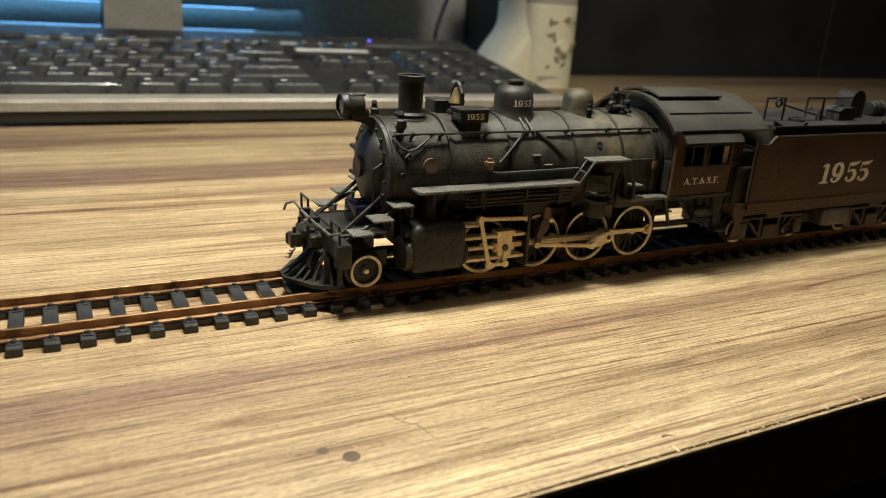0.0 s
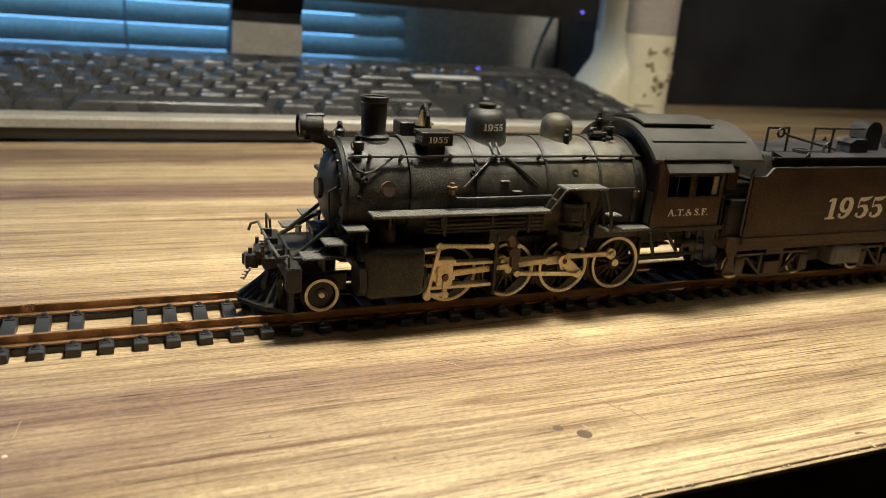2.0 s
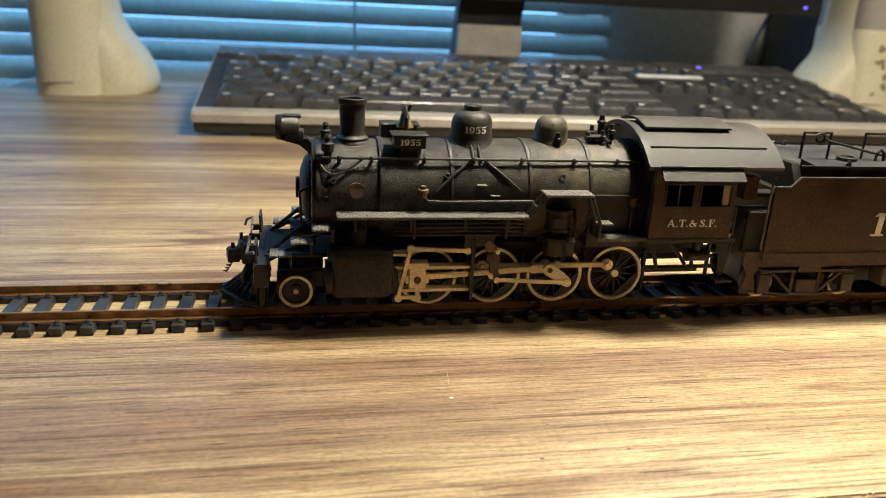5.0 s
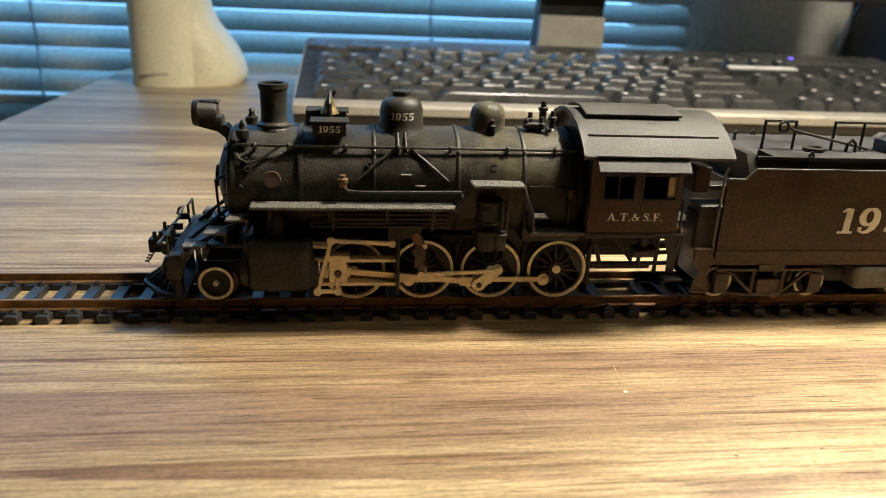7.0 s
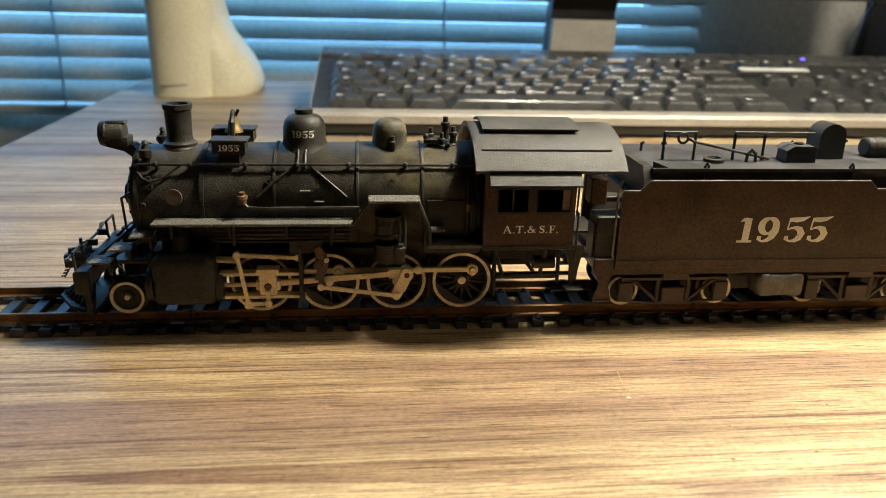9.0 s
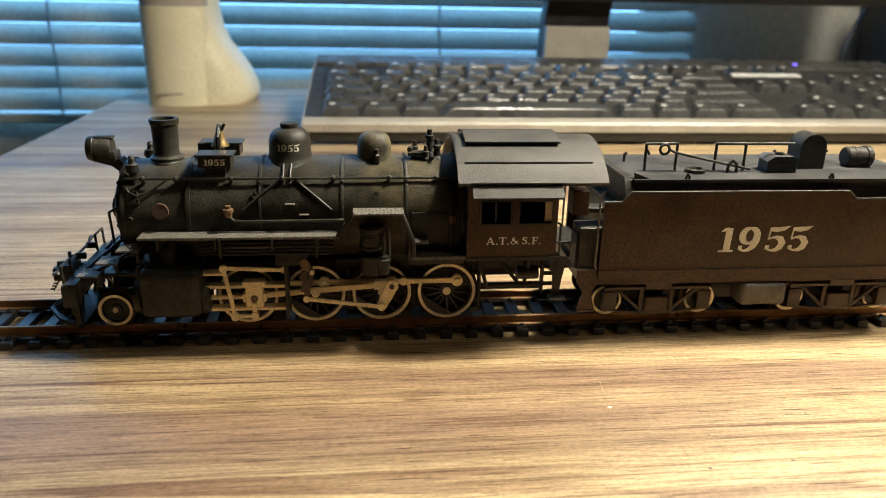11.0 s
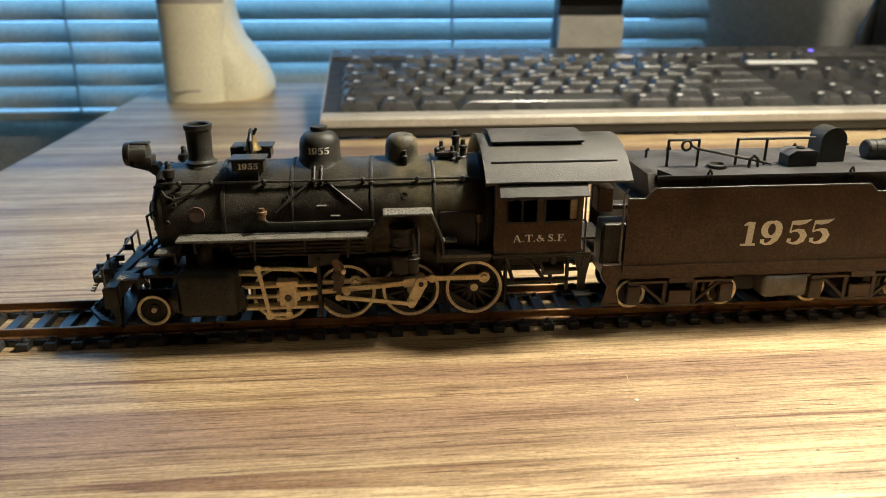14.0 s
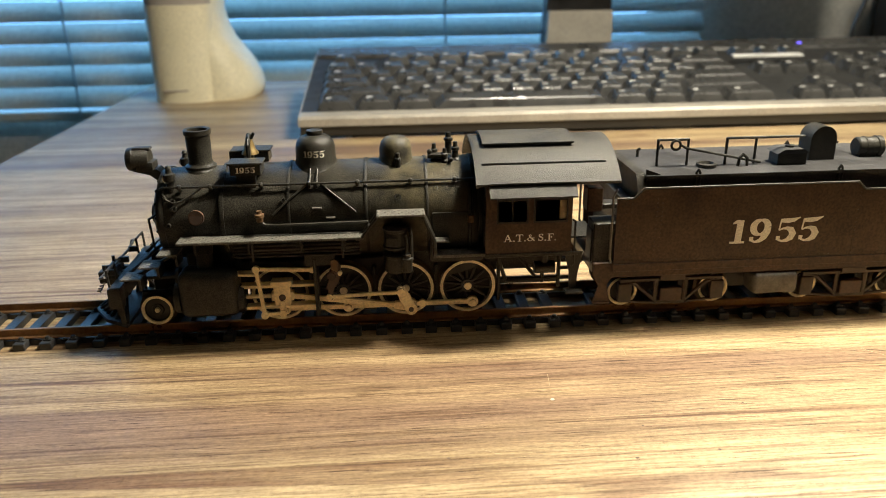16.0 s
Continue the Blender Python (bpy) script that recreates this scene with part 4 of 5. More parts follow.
def cab_parts(e):
    cab = part("cab_floor", box(B(), 3.8, 27.2, -17.6, 17.6, 23.6, 24.9, 0.2), PAINT, e)
    for s in (-1, 1):
        y0, y1 = (-18.4, -17.5) if s < 0 else (17.5, 18.4)
        bm = B()
        for a in ((3.8, 26.4, 24.8, 33.8), (3.8, 26.4, 39.8, 44.6), (3.8, 6.7, 33.8, 39.8), (14.9, 16.3, 33.8, 39.8), (25.3, 26.4, 33.8, 39.8)):
            box(bm, a[0], a[1], y0, y1, a[2], a[3])
        wall = part("cab_side", bm, TENDER_PAINT, e)
        yo = y0 - 0.25 if s < 0 else y1
        for a, b in ((6.7, 14.9), (16.3, 25.3)):
            bm = B()
            for q in ((a, b, 33.4, 33.9), (a, b, 39.5, 39.9), (a, a + 0.45, 33.9, 39.5), (b - 0.45, b, 33.9, 39.5)):
                box(bm, q[0], q[1], yo, yo + 0.25, q[2], q[3])
            if a < 10:
                box(bm, 10.6, 11.0, y0 + 0.3, y1 - 0.3, 33.9, 39.5)
            part("window_frame", bm, PAINT, wall)
            if s > 0:
                part("window_pane", box(B(), a, b, 17.8, 18.0, 33.9, 39.5), BLACK_PLASTIC, wall)
        part("sill_strip", box(B(), 3.6, 28.4, min(s * 18.4, s * 18.75), max(s * 18.4, s * 18.75), 24.2, 25.2, 0.1), PAINT, wall)
        ys = s * 18.6
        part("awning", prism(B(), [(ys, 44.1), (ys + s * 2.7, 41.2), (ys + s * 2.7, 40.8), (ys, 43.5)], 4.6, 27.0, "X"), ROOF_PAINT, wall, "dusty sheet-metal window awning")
        part("awning_rail", wire(B(), [(4.2, s * 19.1, 44.3), (27.4, s * 19.1, 44.3)], 0.3), PAINT, wall)
        part("cab_grab", wire(B(), [(26.6, s * 18.2, 21), (27.4, s * 18.2, 21.4), (27.4, s * 18.2, 33.4), (26.6, s * 18.2, 34)], 0.28), PAINT, e)
    serif_text("cab_initials", "A.T.& S.F.", 1.95, cab, Matrix.Translation((15.5, -18.42, 29.4)), 1.16, 0.1)
    # front wall, arched, with the boiler in it
    pts = arch(17.6, 44.4, 51.6)
    bm = prism(B(), [(-17.6, 24.8)] + pts + [(17.6, 24.8)], 4.2, 5.0, "X")
    part("cab_front", bm, PAINT, e)
    for s in (-1, 1):
        part("front_window", box(B(), 3.9, 4.2, min(s * 14.2, s * 16.8), max(s * 14.2, s * 16.8), 36, 42.5, 0.1), BLACK_PLASTIC, e)
        part("front_door", box(B(), 3.7, 4.2, min(s * 14.2, s * 17), max(s * 14.2, s * 17), 26, 35, 0.15), PAINT, e)
    # roof
    pts = arch(18.9, 44.2, 52.4, 20)
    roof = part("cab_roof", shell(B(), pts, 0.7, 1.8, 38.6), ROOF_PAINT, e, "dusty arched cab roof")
    part("roof_lip", shell(B(), [(y * 1.012, z + 0.12) for y, z in pts], 1.0, 1.2, 2.0), PAINT, roof)
    for yy in (-13.2, 13.2):
        k = min(pts, key=lambda p: abs(p[0] - yy))
        part("roof_seam", wire(B(), [(3.2, k[0], k[1] + 0.05), (35.5, k[0], k[1] + 0.05)], 0.35), PAINT, roof)
    hp = [(y, z + 1.3) for y, z in arch(8.2, 51.0, 52.4, 8)]
    hatch = part("roof_hatch", shell(B(), hp, 0.5, 4.0, 28.4), ROOF_PAINT, roof)
    part("hatch_rail", box(B(), 4.6, 27.8, -7.6, -7.0, 50.6, 52.0), BLACK_PLASTIC, roof)
    # panel added behind the cab to keep its windows dark
    part("cab_rear_blocker", box(B(), 25.4, 26.0, -17.4, 17.4, 25, 43.6), PAINT, e)
    part("cab_curtain", box(B(), 23.2, 25.2, -17.9, -17.3, 34.0, 39.4, 0.2), CHIP, e, "tan scrap of curtain in the cab window")
    # backhead and seats inside
    bm = lathe(B(), [(0, 5.0), (11.5, 5.0), (11.2, 9.5), (10.2, 10.0), (0, 10.2)], (0, 0, BZ), "X", 28)
    part("backhead", bm, PAINT, e)
    part("gauge_pipe", wire(B(), [(10.4, -6, 40), (12, -7, 39), (13, -8, 34), (13, -8, 30)], 0.6), DULL_BRASS, e)
    for s in (-1, 1):
        part("crew_seat", box(B(), 18, 23, min(s * 11.5, s * 16), max(s * 11.5, s * 16), 25, 32, 0.6), RUST, e)
    # under the cab
    part("rear_frame", box(B(), 5.5, 27, -6.2, 6.2, 17.2, 23.4), PAINT, e)
    part("trailing_rail", box(B(), 6.8, 26.6, -6.0, -4.6, 11.2, 13.0, 0.3), PAINT, e)
    part("trailing_rail", box(B(), 6.8, 26.6, 4.6, 6.0, 11.2, 13.0, 0.3), PAINT, e)
    part("main_frame", box(B(), -60, 7.2, -6.4, 6.4, 6.4, 21.0, 0.4), SPOKE, e)
    for a, b in (((7.5, 23), (10, 15.4)), ((10, 15.4), (28, 15.8)), ((13, 22.8), (18, 16.4)), ((20, 22.6), (20, 14.6)), ((24.5, 22.6), (24.5, 13.0)), ((24.5, 18.6), (30, 18.6))):
        part("frame_pipe", wire(B(), [(a[0], -13.4, a[1]), (b[0], -13.4, b[1])], 0.55), PAINT, e)
    bm = rod(B(), (17.6, -14.0, 19.2), (23.2, -14.0, 19.2), 1.7, 1.7, 14)
    rod(bm, (20.4, -14.0, 19), (20.4, -14.0, 23.2), 1.0)
    part("injector", bm, PAINT, e)
    for s in (-1, 1):
        st = part("cab_step", box(B(), 26.0, 30.6, min(s * 14, s * 17.4), max(s * 14, s * 17.4), 12.2, 12.8, 0.1), PAINT, e)
        part("step_hanger", prism(B(), [(25.6, 23.4), (30.8, 23.4), (29.6, 17), (29.2, 12.6), (27.4, 12.6), (27.2, 18)], s * 14.4, s * 13.9), PAINT, st)
    part("drawbar", box(B(), 28, 40, -2, 2, 15.5, 16.6, 0.2), PAINT, e)
    part("cab_apron", box(B(), 27, 36.5, -6.5, 6.5, 24.4, 25.0, 0.1), PAINT, e)


def pilot_parts(e):
    part("frame_bar", box(B(), -76.5, -2, -5.6, 5.6, 14.0, 21.0, 0.3), PAINT, e)
    deck = part("pilot_deck", box(B(), -92.5, -76, -10.5, 10.5, 18.4, 19.4, 0.2), PAINT, e)
    part("pilot_beam", box(B(), -94.6, -91.6, -16.2, 16.2, 14.2, 18.8, 0.5, 2), PAINT, e)
    part("deck_box", box(B(), -86.5, -80.2, -4.2, 4.2, 19.4, 24.4, 0.5, 2), BLUE_SHEEN_BLACK, e, "glossy black box on the pilot deck, blue reflection in its colour")
    for s in (-1, 1):
        for x, z in ((-78.5, 27.4), (-83.6, 24.2), (-88.6, 21.0)):
            y0, y1 = sorted((s * 10.6, s * 16.4))
            st = tread_plate("front_step", e, x - 2.7, x + 2.7, y0, y1, z, 0.5)
            part("step_riser", box(B(), x + 1.9, x + 2.5, y0 + 0.4, y1 - 0.4, z - 3.3, z - 0.5), PAINT, st)
        part("step_stringer", wire(B(), [(-76, s * 12, 27), (-91.5, s * 12, 18.6)], 0.55), PAINT, e)
        part("deck_brace", wire(B(), [(-79.5, s * 8.4, 29.5), (-92.0, s * 9.0, 19.2)], 0.5), PAINT, e)
        part("end_post", box(B(), -95.2, -91.4, min(s * 13.2, s * 16.4), max(s * 13.2, s * 16.4), 12.6, 18.6, 0.8, 2), PAINT, e)
        part("pilot_hanger", prism(B(), [(-93.8, 14.5), (-92.8, 14.5), (-92.6, 6.6), (-94.0, 6.6)], s * 12.9, s * 12.3), PAINT, e)
        part("pilot_hanger", prism(B(), [(-96.2, 13.5), (-95.0, 13.8), (-94.6, 6.6), (-95.8, 6.6)], s * 9.4, s * 8.9), PAINT, e)
        part("foot_plate", prism(B(), [(-99.4, s * 9.2), (-92.4, s * 13.6), (-92.0, s * 9.4), (-96.4, s * 6.0)], 5.9, 6.6, "Z"), PAINT, e)
        part("grab_iron", wire(B(), [(-94.4, s * 9.5, 18.8), (-94.6, s * 9.5, 23.2), (-94.6, s * 15.4, 23.2), (-94.4, s * 15.4, 18.8)], 0.34), PAINT, e)
    part("cut_lever", wire(B(), [(-94.8, -16.5, 22.0), (-96.6, -15, 21.2), (-96.6, -3, 20.6), (-96.6, 8, 20.6), (-96.8, 14.5, 21.4), (-98.4, 16.4, 20.4), (-99.0, 16.6, 18.6)], 0.36), GREYBOX, e)
    for y in (-9, 0.5, 9):
        part("lever_bracket", box(B(), -97.0, -94.2, y - 0.5, y + 0.5, 19.6, 21.2, 0.15), PAINT, e)
    bm = B()
    box(bm, -99.6, -94.2, -1.3, 1.3, 14.6, 17.4, 0.4)
    box(bm, -102.4, -99.2, -2.0, 1.5, 14.2, 17.8, 0.6, 2)
    box(bm, -102.8, -101, 0.6, 1.9, 14.4, 17.4, 0.4)
    coupler = part("coupler", bm, PAINT, e)
    coil = [(-103.2 + 0.10 * k + 0.55 * math.cos(k * 1.3), -1.6 + 0.55 * math.sin(k * 1.3), 11.6 + 0.16 * k) for k in range(44)]
    part("coupler_spring", wire(B(), coil[:20], 0.2, 5), GREYBOX, coupler)
    part("coupler_spring", wire(B(), [(x + 1.2, y + 3.0, z + 2.0) for x, y, z in coil[22:]], 0.2, 5), GREYBOX, coupler)
    bm = box(B(), -99.8, -96.6, -3.4, 3.2, 17.0, 19.4, 0.4)
    box(bm, -98.6, -95.4, -5.4, -2.2, 14.8, 18.2, 0.5)
    box(bm, -98.2, -95.0, 2.6, 5.0, 14.2, 17.4, 0.5)
    rod(bm, (-98.6, -4.0, 18.4), (-98.6, -4.0, 20.6), 0.5)
    rod(bm, (-99.0, 2.2, 19.2), (-99.0, 2.2, 21.0), 0.45)
    part("coupler_pocket", bm, PAINT, coupler)
    part("lift_pin", rod(B(), (-101, -0.4, 17.6), (-101, -0.4, 19.2), 0.5), PAINT, coupler)
    part("air_hose", wire(B(), [(-95.2, -4.2, 15.2), (-97.2, -4.4, 14.2), (-98.2, -4.4, 12.0), (-98.4, -4.4, 9.8)], 0.7), BLACK_PLASTIC, e)
    # cowcatcher
    fr = part("cowcatcher_frame", prism(B(), [(-92.2, -13.2), (-92.2, 13.2), (-99.0, 9.5), (-104.2, 2.2), (-104.2, -2.2), (-99.0, -9.5)], 5.9, 6.9, "Z"), PAINT, e)
    n = 15
    for k in range(n):
        u = -1 + 2 * k / (n - 1)
        yb = u * 13.0
        xb = -104.0 + 11.6 * abs(u) ** 1.35
        part("cowcatcher_bar", rod(B(), (xb, yb, 6.6), (-93.6, u * 6.5, 14.4), 0.52, 0.45, 6), PAINT, fr)
    # pony truck
    for s in (-1, 1):
        part("truck_frame", box(B(), -90, -78, min(s * 6.2, s * 5), max(s * 6.2, s * 5), 8.6, 13.5, 0.4), PAINT, e)
    part("truck_arm", box(B(), -80, -66, -2.5, 2.5, 9.5, 11, 0.3), PAINT, e)


def cylinder_parts(e):
    for s in (-1, 1):
        y0, y1 = sorted((s * 9.6, s * 18.2))
        cyl = part("cylinder", box(B(), -76.6, -61.4, y0, y1, 9.8, 22.6, 2.6, 4), PAINT, e)
        part("cylinder_head", rod(B(), (-78.0, s * 13.6, 14.6), (-76.4, s * 13.6, 14.6), 4.3, 4.6, 24), PAINT, cyl)
        part("valve_head", rod(B(), (-77.4, s * 13.6, 20.4), (-76.4, s * 13.6, 20.4), 2.1, 2.3, 18), PAINT, cyl)
        part("rear_head", rod(B(), (-61.6, s * 13.4, 13.4), (-60.2, s * 13.4, 13.4), 4.0, 3.4, 24), PAINT, cyl)
        part("steam_pipe", wire(B(), [(-70, s * 9, 30), (-70, s * 12, 26), (-70, s * 12.5, 22)], 2.2, 14), PAINT, e)
        yy0, yy1 = sorted((s * 11.6, s * 14.4))
        for z in (16.7, 10.6):
            part("crosshead_guide", box(B(), -62, -41.0, yy0, yy1, z - 0.42, z + 0.42, 0.1), ROD, e, "brass crosshead guide bar")
        part("guide_yoke", box(B(), -41.6, -40.7, min(s * 9, s * 15.4), max(s * 9, s * 15.4), 8.0, 24.5, 0.2), PAINT, e)
        part("link_bracket", prism(B(), [(-43.6, 22.2), (-36.4, 22.8), (-35.4, 25.5), (-43.6, 25.5)], s * 15.2, s * 11.6), PAINT, e)
        part("valve_guide", rod(B(), (-61.6, s * 13.6, 20.6), (-57.4, s * 13.6, 20.6), 0.75), ROD, e)
        for x in (-8.6, -25.8, -43.0, 8.8):
            part("brake_hanger", box(B(), x - 0.5, x + 0.5, min(s * 7.2, s * 8.6), max(s * 7.2, s * 8.6), 7.2, 19, 0.2), PAINT, e)


def wheel_center(bm, r, y0, y1, hub, weight=0.0):
    """Spoked centre of a wheel about the y axis at the origin."""
    rod(bm, (0, y0, 0), (0, y1, 0), hub, hub, 18)
    lathe(bm, [(r - 0.7, y0 + 0.25), (r + 0.1, y0 + 0.25), (r + 0.1, y1 - 0.25), (r - 0.7, y1 - 0.25), (r - 0.7, y0 + 0.25)], (0, 0, 0), "Y", 40)
    if weight:
        pts = []
        for k in range(9):
            a = math.pi * 0.72 + math.pi * 0.56 * k / 8
            pts.append((r * math.cos(a), r * math.sin(a)))
        prism(bm, pts, y0 + 0.2, y1 - 0.2)


def tyre(r, y_face, y_back):
    """A ring with its flange on the inner side; y_face is the outer face."""
    d = 1 if y_back > y_face else -1
    return lathe(B(), [(r - 0.55, y_face), (r, y_face), (r, y_back - d * 0.8), (r + 0.75, y_back - d * 0.4), (r + 0.6, y_back), (r - 0.55, y_back), (r - 0.55, y_face)], (0, 0, 0), "Y", 48)


def face_ring(r0, r1, s):
    """The polished outer face of a tyre."""
    return lathe(B(), [(r0, s * 9.3), (r1, s * 9.3), (r1, s * 9.74), (r0 + 0.1, s * 9.74), (r0, s * 9.3)], (0, 0, 0), "Y", 48)


DRIVERS, RODS = [], []


def driver(e, x, main):
    w = part("driving_wheelset", rod(B(), (0, -9.6, 0), (0, 9.6, 0), 1.3, 1.3, 14), SPOKE, e, "spoked driving wheels with brass tyres")
    w.location = (x * MM, 0, WHEEL_Z * MM)
    for s in (-1, 1):
        bm = B()
        wheel_center(bm, 7.15, min(s * 7.6, s * 9.6), max(s * 7.6, s * 9.6), 1.9, 1.0 if main else 0.6)
        part("wheel_center", bm, SPOKE, w)
        first = None
        for k in range(14):
            if first is None:
                first = part("spoke", rod(B(), (1.3, s * 8.6, 0), (7.15, s * 8.6, 0), 0.5, 0.36, 6), SPOKE, w)
            spoke = first if k == 0 else new("spoke", first.data)
            spoke.parent = w
            spoke.rotation_euler = (0, 2 * math.pi * (k + 0.5) / 14, 0)
        part("tyre", tyre(7.75, s * 9.6, s * 7.3), TREAD_STEEL, w)
        part("tyre_face", face_ring(6.85, 7.7, s), RIM, w, "bright brass tyre face")
        ph = 0.0 if s < 0 else -math.pi / 2
        px, pz = CRANK * math.cos(ph), CRANK * math.sin(ph)
        part("crank_pin", rod(B(), (px, s * 9.2, pz), (px, s * (13.2 if main else 12.2), pz), 0.85, 0.85, 14), ROD, w)
        part("hub_cap", rod(B(), (0, s * 9.4, 0), (0, s * 9.95, 0), 1.15, 1.05, 16), RIM, w)
        if main:
            ex, ez = 1.9 * math.cos(ph - 2.6), 1.9 * math.sin(ph - 2.6)
            ang = math.atan2(ez - pz, ex - px)
            L = math.hypot(ex - px, ez - pz)
            bm = rod_shape(L, 1.35, 1.7, 1.25, 0.9)
            box(bm, -0.9, L * 0.75, -0.62, 0.62, -1.55, 1.55, 0.25)
            bmesh.ops.transform(bm, matrix=Matrix.Translation((px, s * 14.0, pz)) @ Matrix.Rotation(-ang, 4, "Y"), verts=bm.verts)
            part("eccentric_crank", bm, ROD, w)
            part("crank_bolt", rod(B(), (px, s * 13.4, pz), (px, s * 14.9, pz), 0.75, 0.7, 8), BADGE, w)
    DRIVERS.append((w, x))
    return w


def rod_shape(L, half, r0, r1, th):
    """A flat rod from the origin along +x with rounded eyes, thickness th along y."""
    bm = box(B(), 0, L, -th / 2, th / 2, -half, half, 0.12)
    box(bm, r0, L - r1, -th / 2 - 0.1, th / 2 + 0.1, -half * 0.35, half * 0.35)
    rod(bm, (0, -th * 0.62, 0), (0, th * 0.62, 0), r0, r0, 20)
    rod(bm, (L, -th * 0.62, 0), (L, th * 0.62, 0), r1, r1, 20)
    return bm


def gear(e, s):
    """Rods and valve gear of one side. Each part has its pin at the origin."""
    g = {"s": s}
    th = 0.9
    bm = B()
    for a, b in zip(AXLES, AXLES[1:]):
        box(bm, b + 1.0, a - 1.0, -th / 2, th / 2, -0.68, 0.68, 0.12)
    for x in AXLES:
        rod(bm, (x, -0.62, 0), (x, 0.62, 0), 1.55, 1.55, 22)
    rod(bm, (-14.0, -0.62, 0), (-14.0, 0.62, 0), 1.1, 1.1, 16)
    g["side"] = part("side_rod", bm, ROD, e, "brass coupling rod across the drivers")
    for x in AXLES:
        part("pin_cap", rod(B(), (x, s * 0.5, 0), (x, s * 1.0, 0), 0.95, 0.85, 6), RUST, g["side"])
    bm = rod_shape(MAIN, 0.75, 1.6, 1.2, 0.9)
    bmesh.ops.transform(bm, matrix=Matrix.Rotation(math.pi, 4, "Z"), verts=bm.verts)
    box(bm, -4.6, 1.4, -0.5, 0.5, -1.25, 1.25, 0.2)
    g["main"] = part("main_rod", bm, ROD, e, "brass main rod")
    bm = box(B(), -3.0, 3.0, -1.1, 1.1, -1.2, 1.2, 0.2)
    box(bm, -2.2, 2.2, -1.5, 1.5, -2.4, 3.6, 0.25)
    box(bm, -2.8, 2.8, -1.7, 1.7, 3.3, 4.6, 0.15)
    g["cross"] = part("crosshead", bm, ROD, e, "brass crosshead")
    part("piston_rod", rod(B(), (-14.5, 0, 0), (-2, 0, 0), 0.6), RIM, g["cross"])
    part("wrist_pin", rod(B(), (0, s * 1.3, 0), (0, s * 2.0, 0), 1.0, 0.8, 12), RUST, g["cross"])
    bm = rod_shape(4.9, 0.45, 0.95, 0.95, 0.8)
    bmesh.ops.transform(bm, matrix=Matrix.Translation((-4.9, s * 2.0, -4.4)), verts=bm.verts)
    box(bm, -0.6, 0.6, min(s * 1.4, s * 2.0), max(s * 1.4, s * 2.0), -4.6, -1.0, 0.1)
    part("union_link", bm, ROD, g["cross"])
    bm = B()
    rod(bm, (0, -0.5, 0), (0, 0.5, 0), 1.0, 1.0, 14)
    rod(bm, (0, -0.5, -13.4), (0, 0.5, -13.4), 1.0, 1.0, 14)
    box(bm, -0.5, 0.5, -0.38, 0.38, -13.4, 0, 0.1)
    g["lever"] = part("combination_lever", bm, ROD, e)
    bm = rod_shape(14.6, 0.55, 0.9, 0.9, 0.7)
    rod(bm, (-5.5, 0, -1.6), (0.0, 0, -1.6), 0.55)
    g["radius"] = part("radius_rod", bm, ROD, e)
    pts = [(-1.3, -4.6), (0.4, -4.8), (1.8, -2.5), (2.2, 0), (1.8, 2.4), (0.9, 3.8), (-1.0, 3.6), (-0.3, 0)]
    bm = prism(B(), pts, -0.7, 0.7)
    rod(bm, (0, -1.0, 0), (0, 1.0, 0), 1.0, 1.0, 14)
    box(bm, -0.5, 0.9, -0.5, 0.5, -6.9, -4.2, 0.1)
    rod(bm, (0.2, -0.6, -6.8), (0.2, 0.6, -6.8), 0.9, 0.9, 14)
    g["link"] = part("expansion_link", bm, RUST, e, "brown expansion link")
    bm = prism(B(), [(-0.4, 1.2), (-0.8, 3.8), (0.2, 4.3), (0.9, 3.9), (1.3, 0.8)], -0.95 if s < 0 else 0.5, -0.5 if s < 0 else 0.95)
    part("link_tab", bm, DULL_BRASS, g["link"])
    part("link_pin", rod(B(), (1.9, s * 0.4, 0.6), (1.9, s * 1.3, 0.6), 0.65, 0.6, 12), ROD, g["link"])
    part("link_boss", rod(B(), (-0.2, s * 0.6, -0.6), (-0.2, s * 1.2, -0.6), 1.25, 1.1, 16), BADGE, g["link"])
    bm = rod_shape(ECC, 0.5, 1.0, 0.85, 0.7)
    bmesh.ops.transform(bm, matrix=Matrix.Rotation(math.pi, 4, "Z"), verts=bm.verts)
    g["ecc"] = part("eccentric_rod", bm, ROD, e, "thin brass eccentric rod")
    RODS.append(g)


def small_wheelset(e, r, x, z, y_face=9.6, y_back=7.4, label=""):
    w = part("wheelset", rod(B(), (0, -9.2, 0), (0, 9.2, 0), 0.8, 0.8, 12), SPOKE, e, label)
    w.location = (x * MM, 0, z * MM)
    for s in (-1, 1):
        part("wheel_disc", lathe(B(), [(0, s * 9.1), (1.5, s * 9.3), (1.7, s * 8.9), (r - 1.1, s * 8.7), (r - 0.6, s * 9.2), (r - 0.5, s * 7.8), (0, s * 7.7)], (0, 0, 0), "Y", 32), SPOKE, w)
        part("tyre", tyre(r, s * y_face, s * y_back), TREAD_STEEL, w)
        part("tyre_face", face_ring(r - 0.85, r - 0.05, s), RIM, w, "bright tyre face")
        part("axle_end", rod(B(), (0, s * 9.0, 0), (0, s * 9.9, 0), 0.75, 0.65, 12), RIM, w)
    DRIVERS.append((w, None))
    w["roll"] = r
    return w


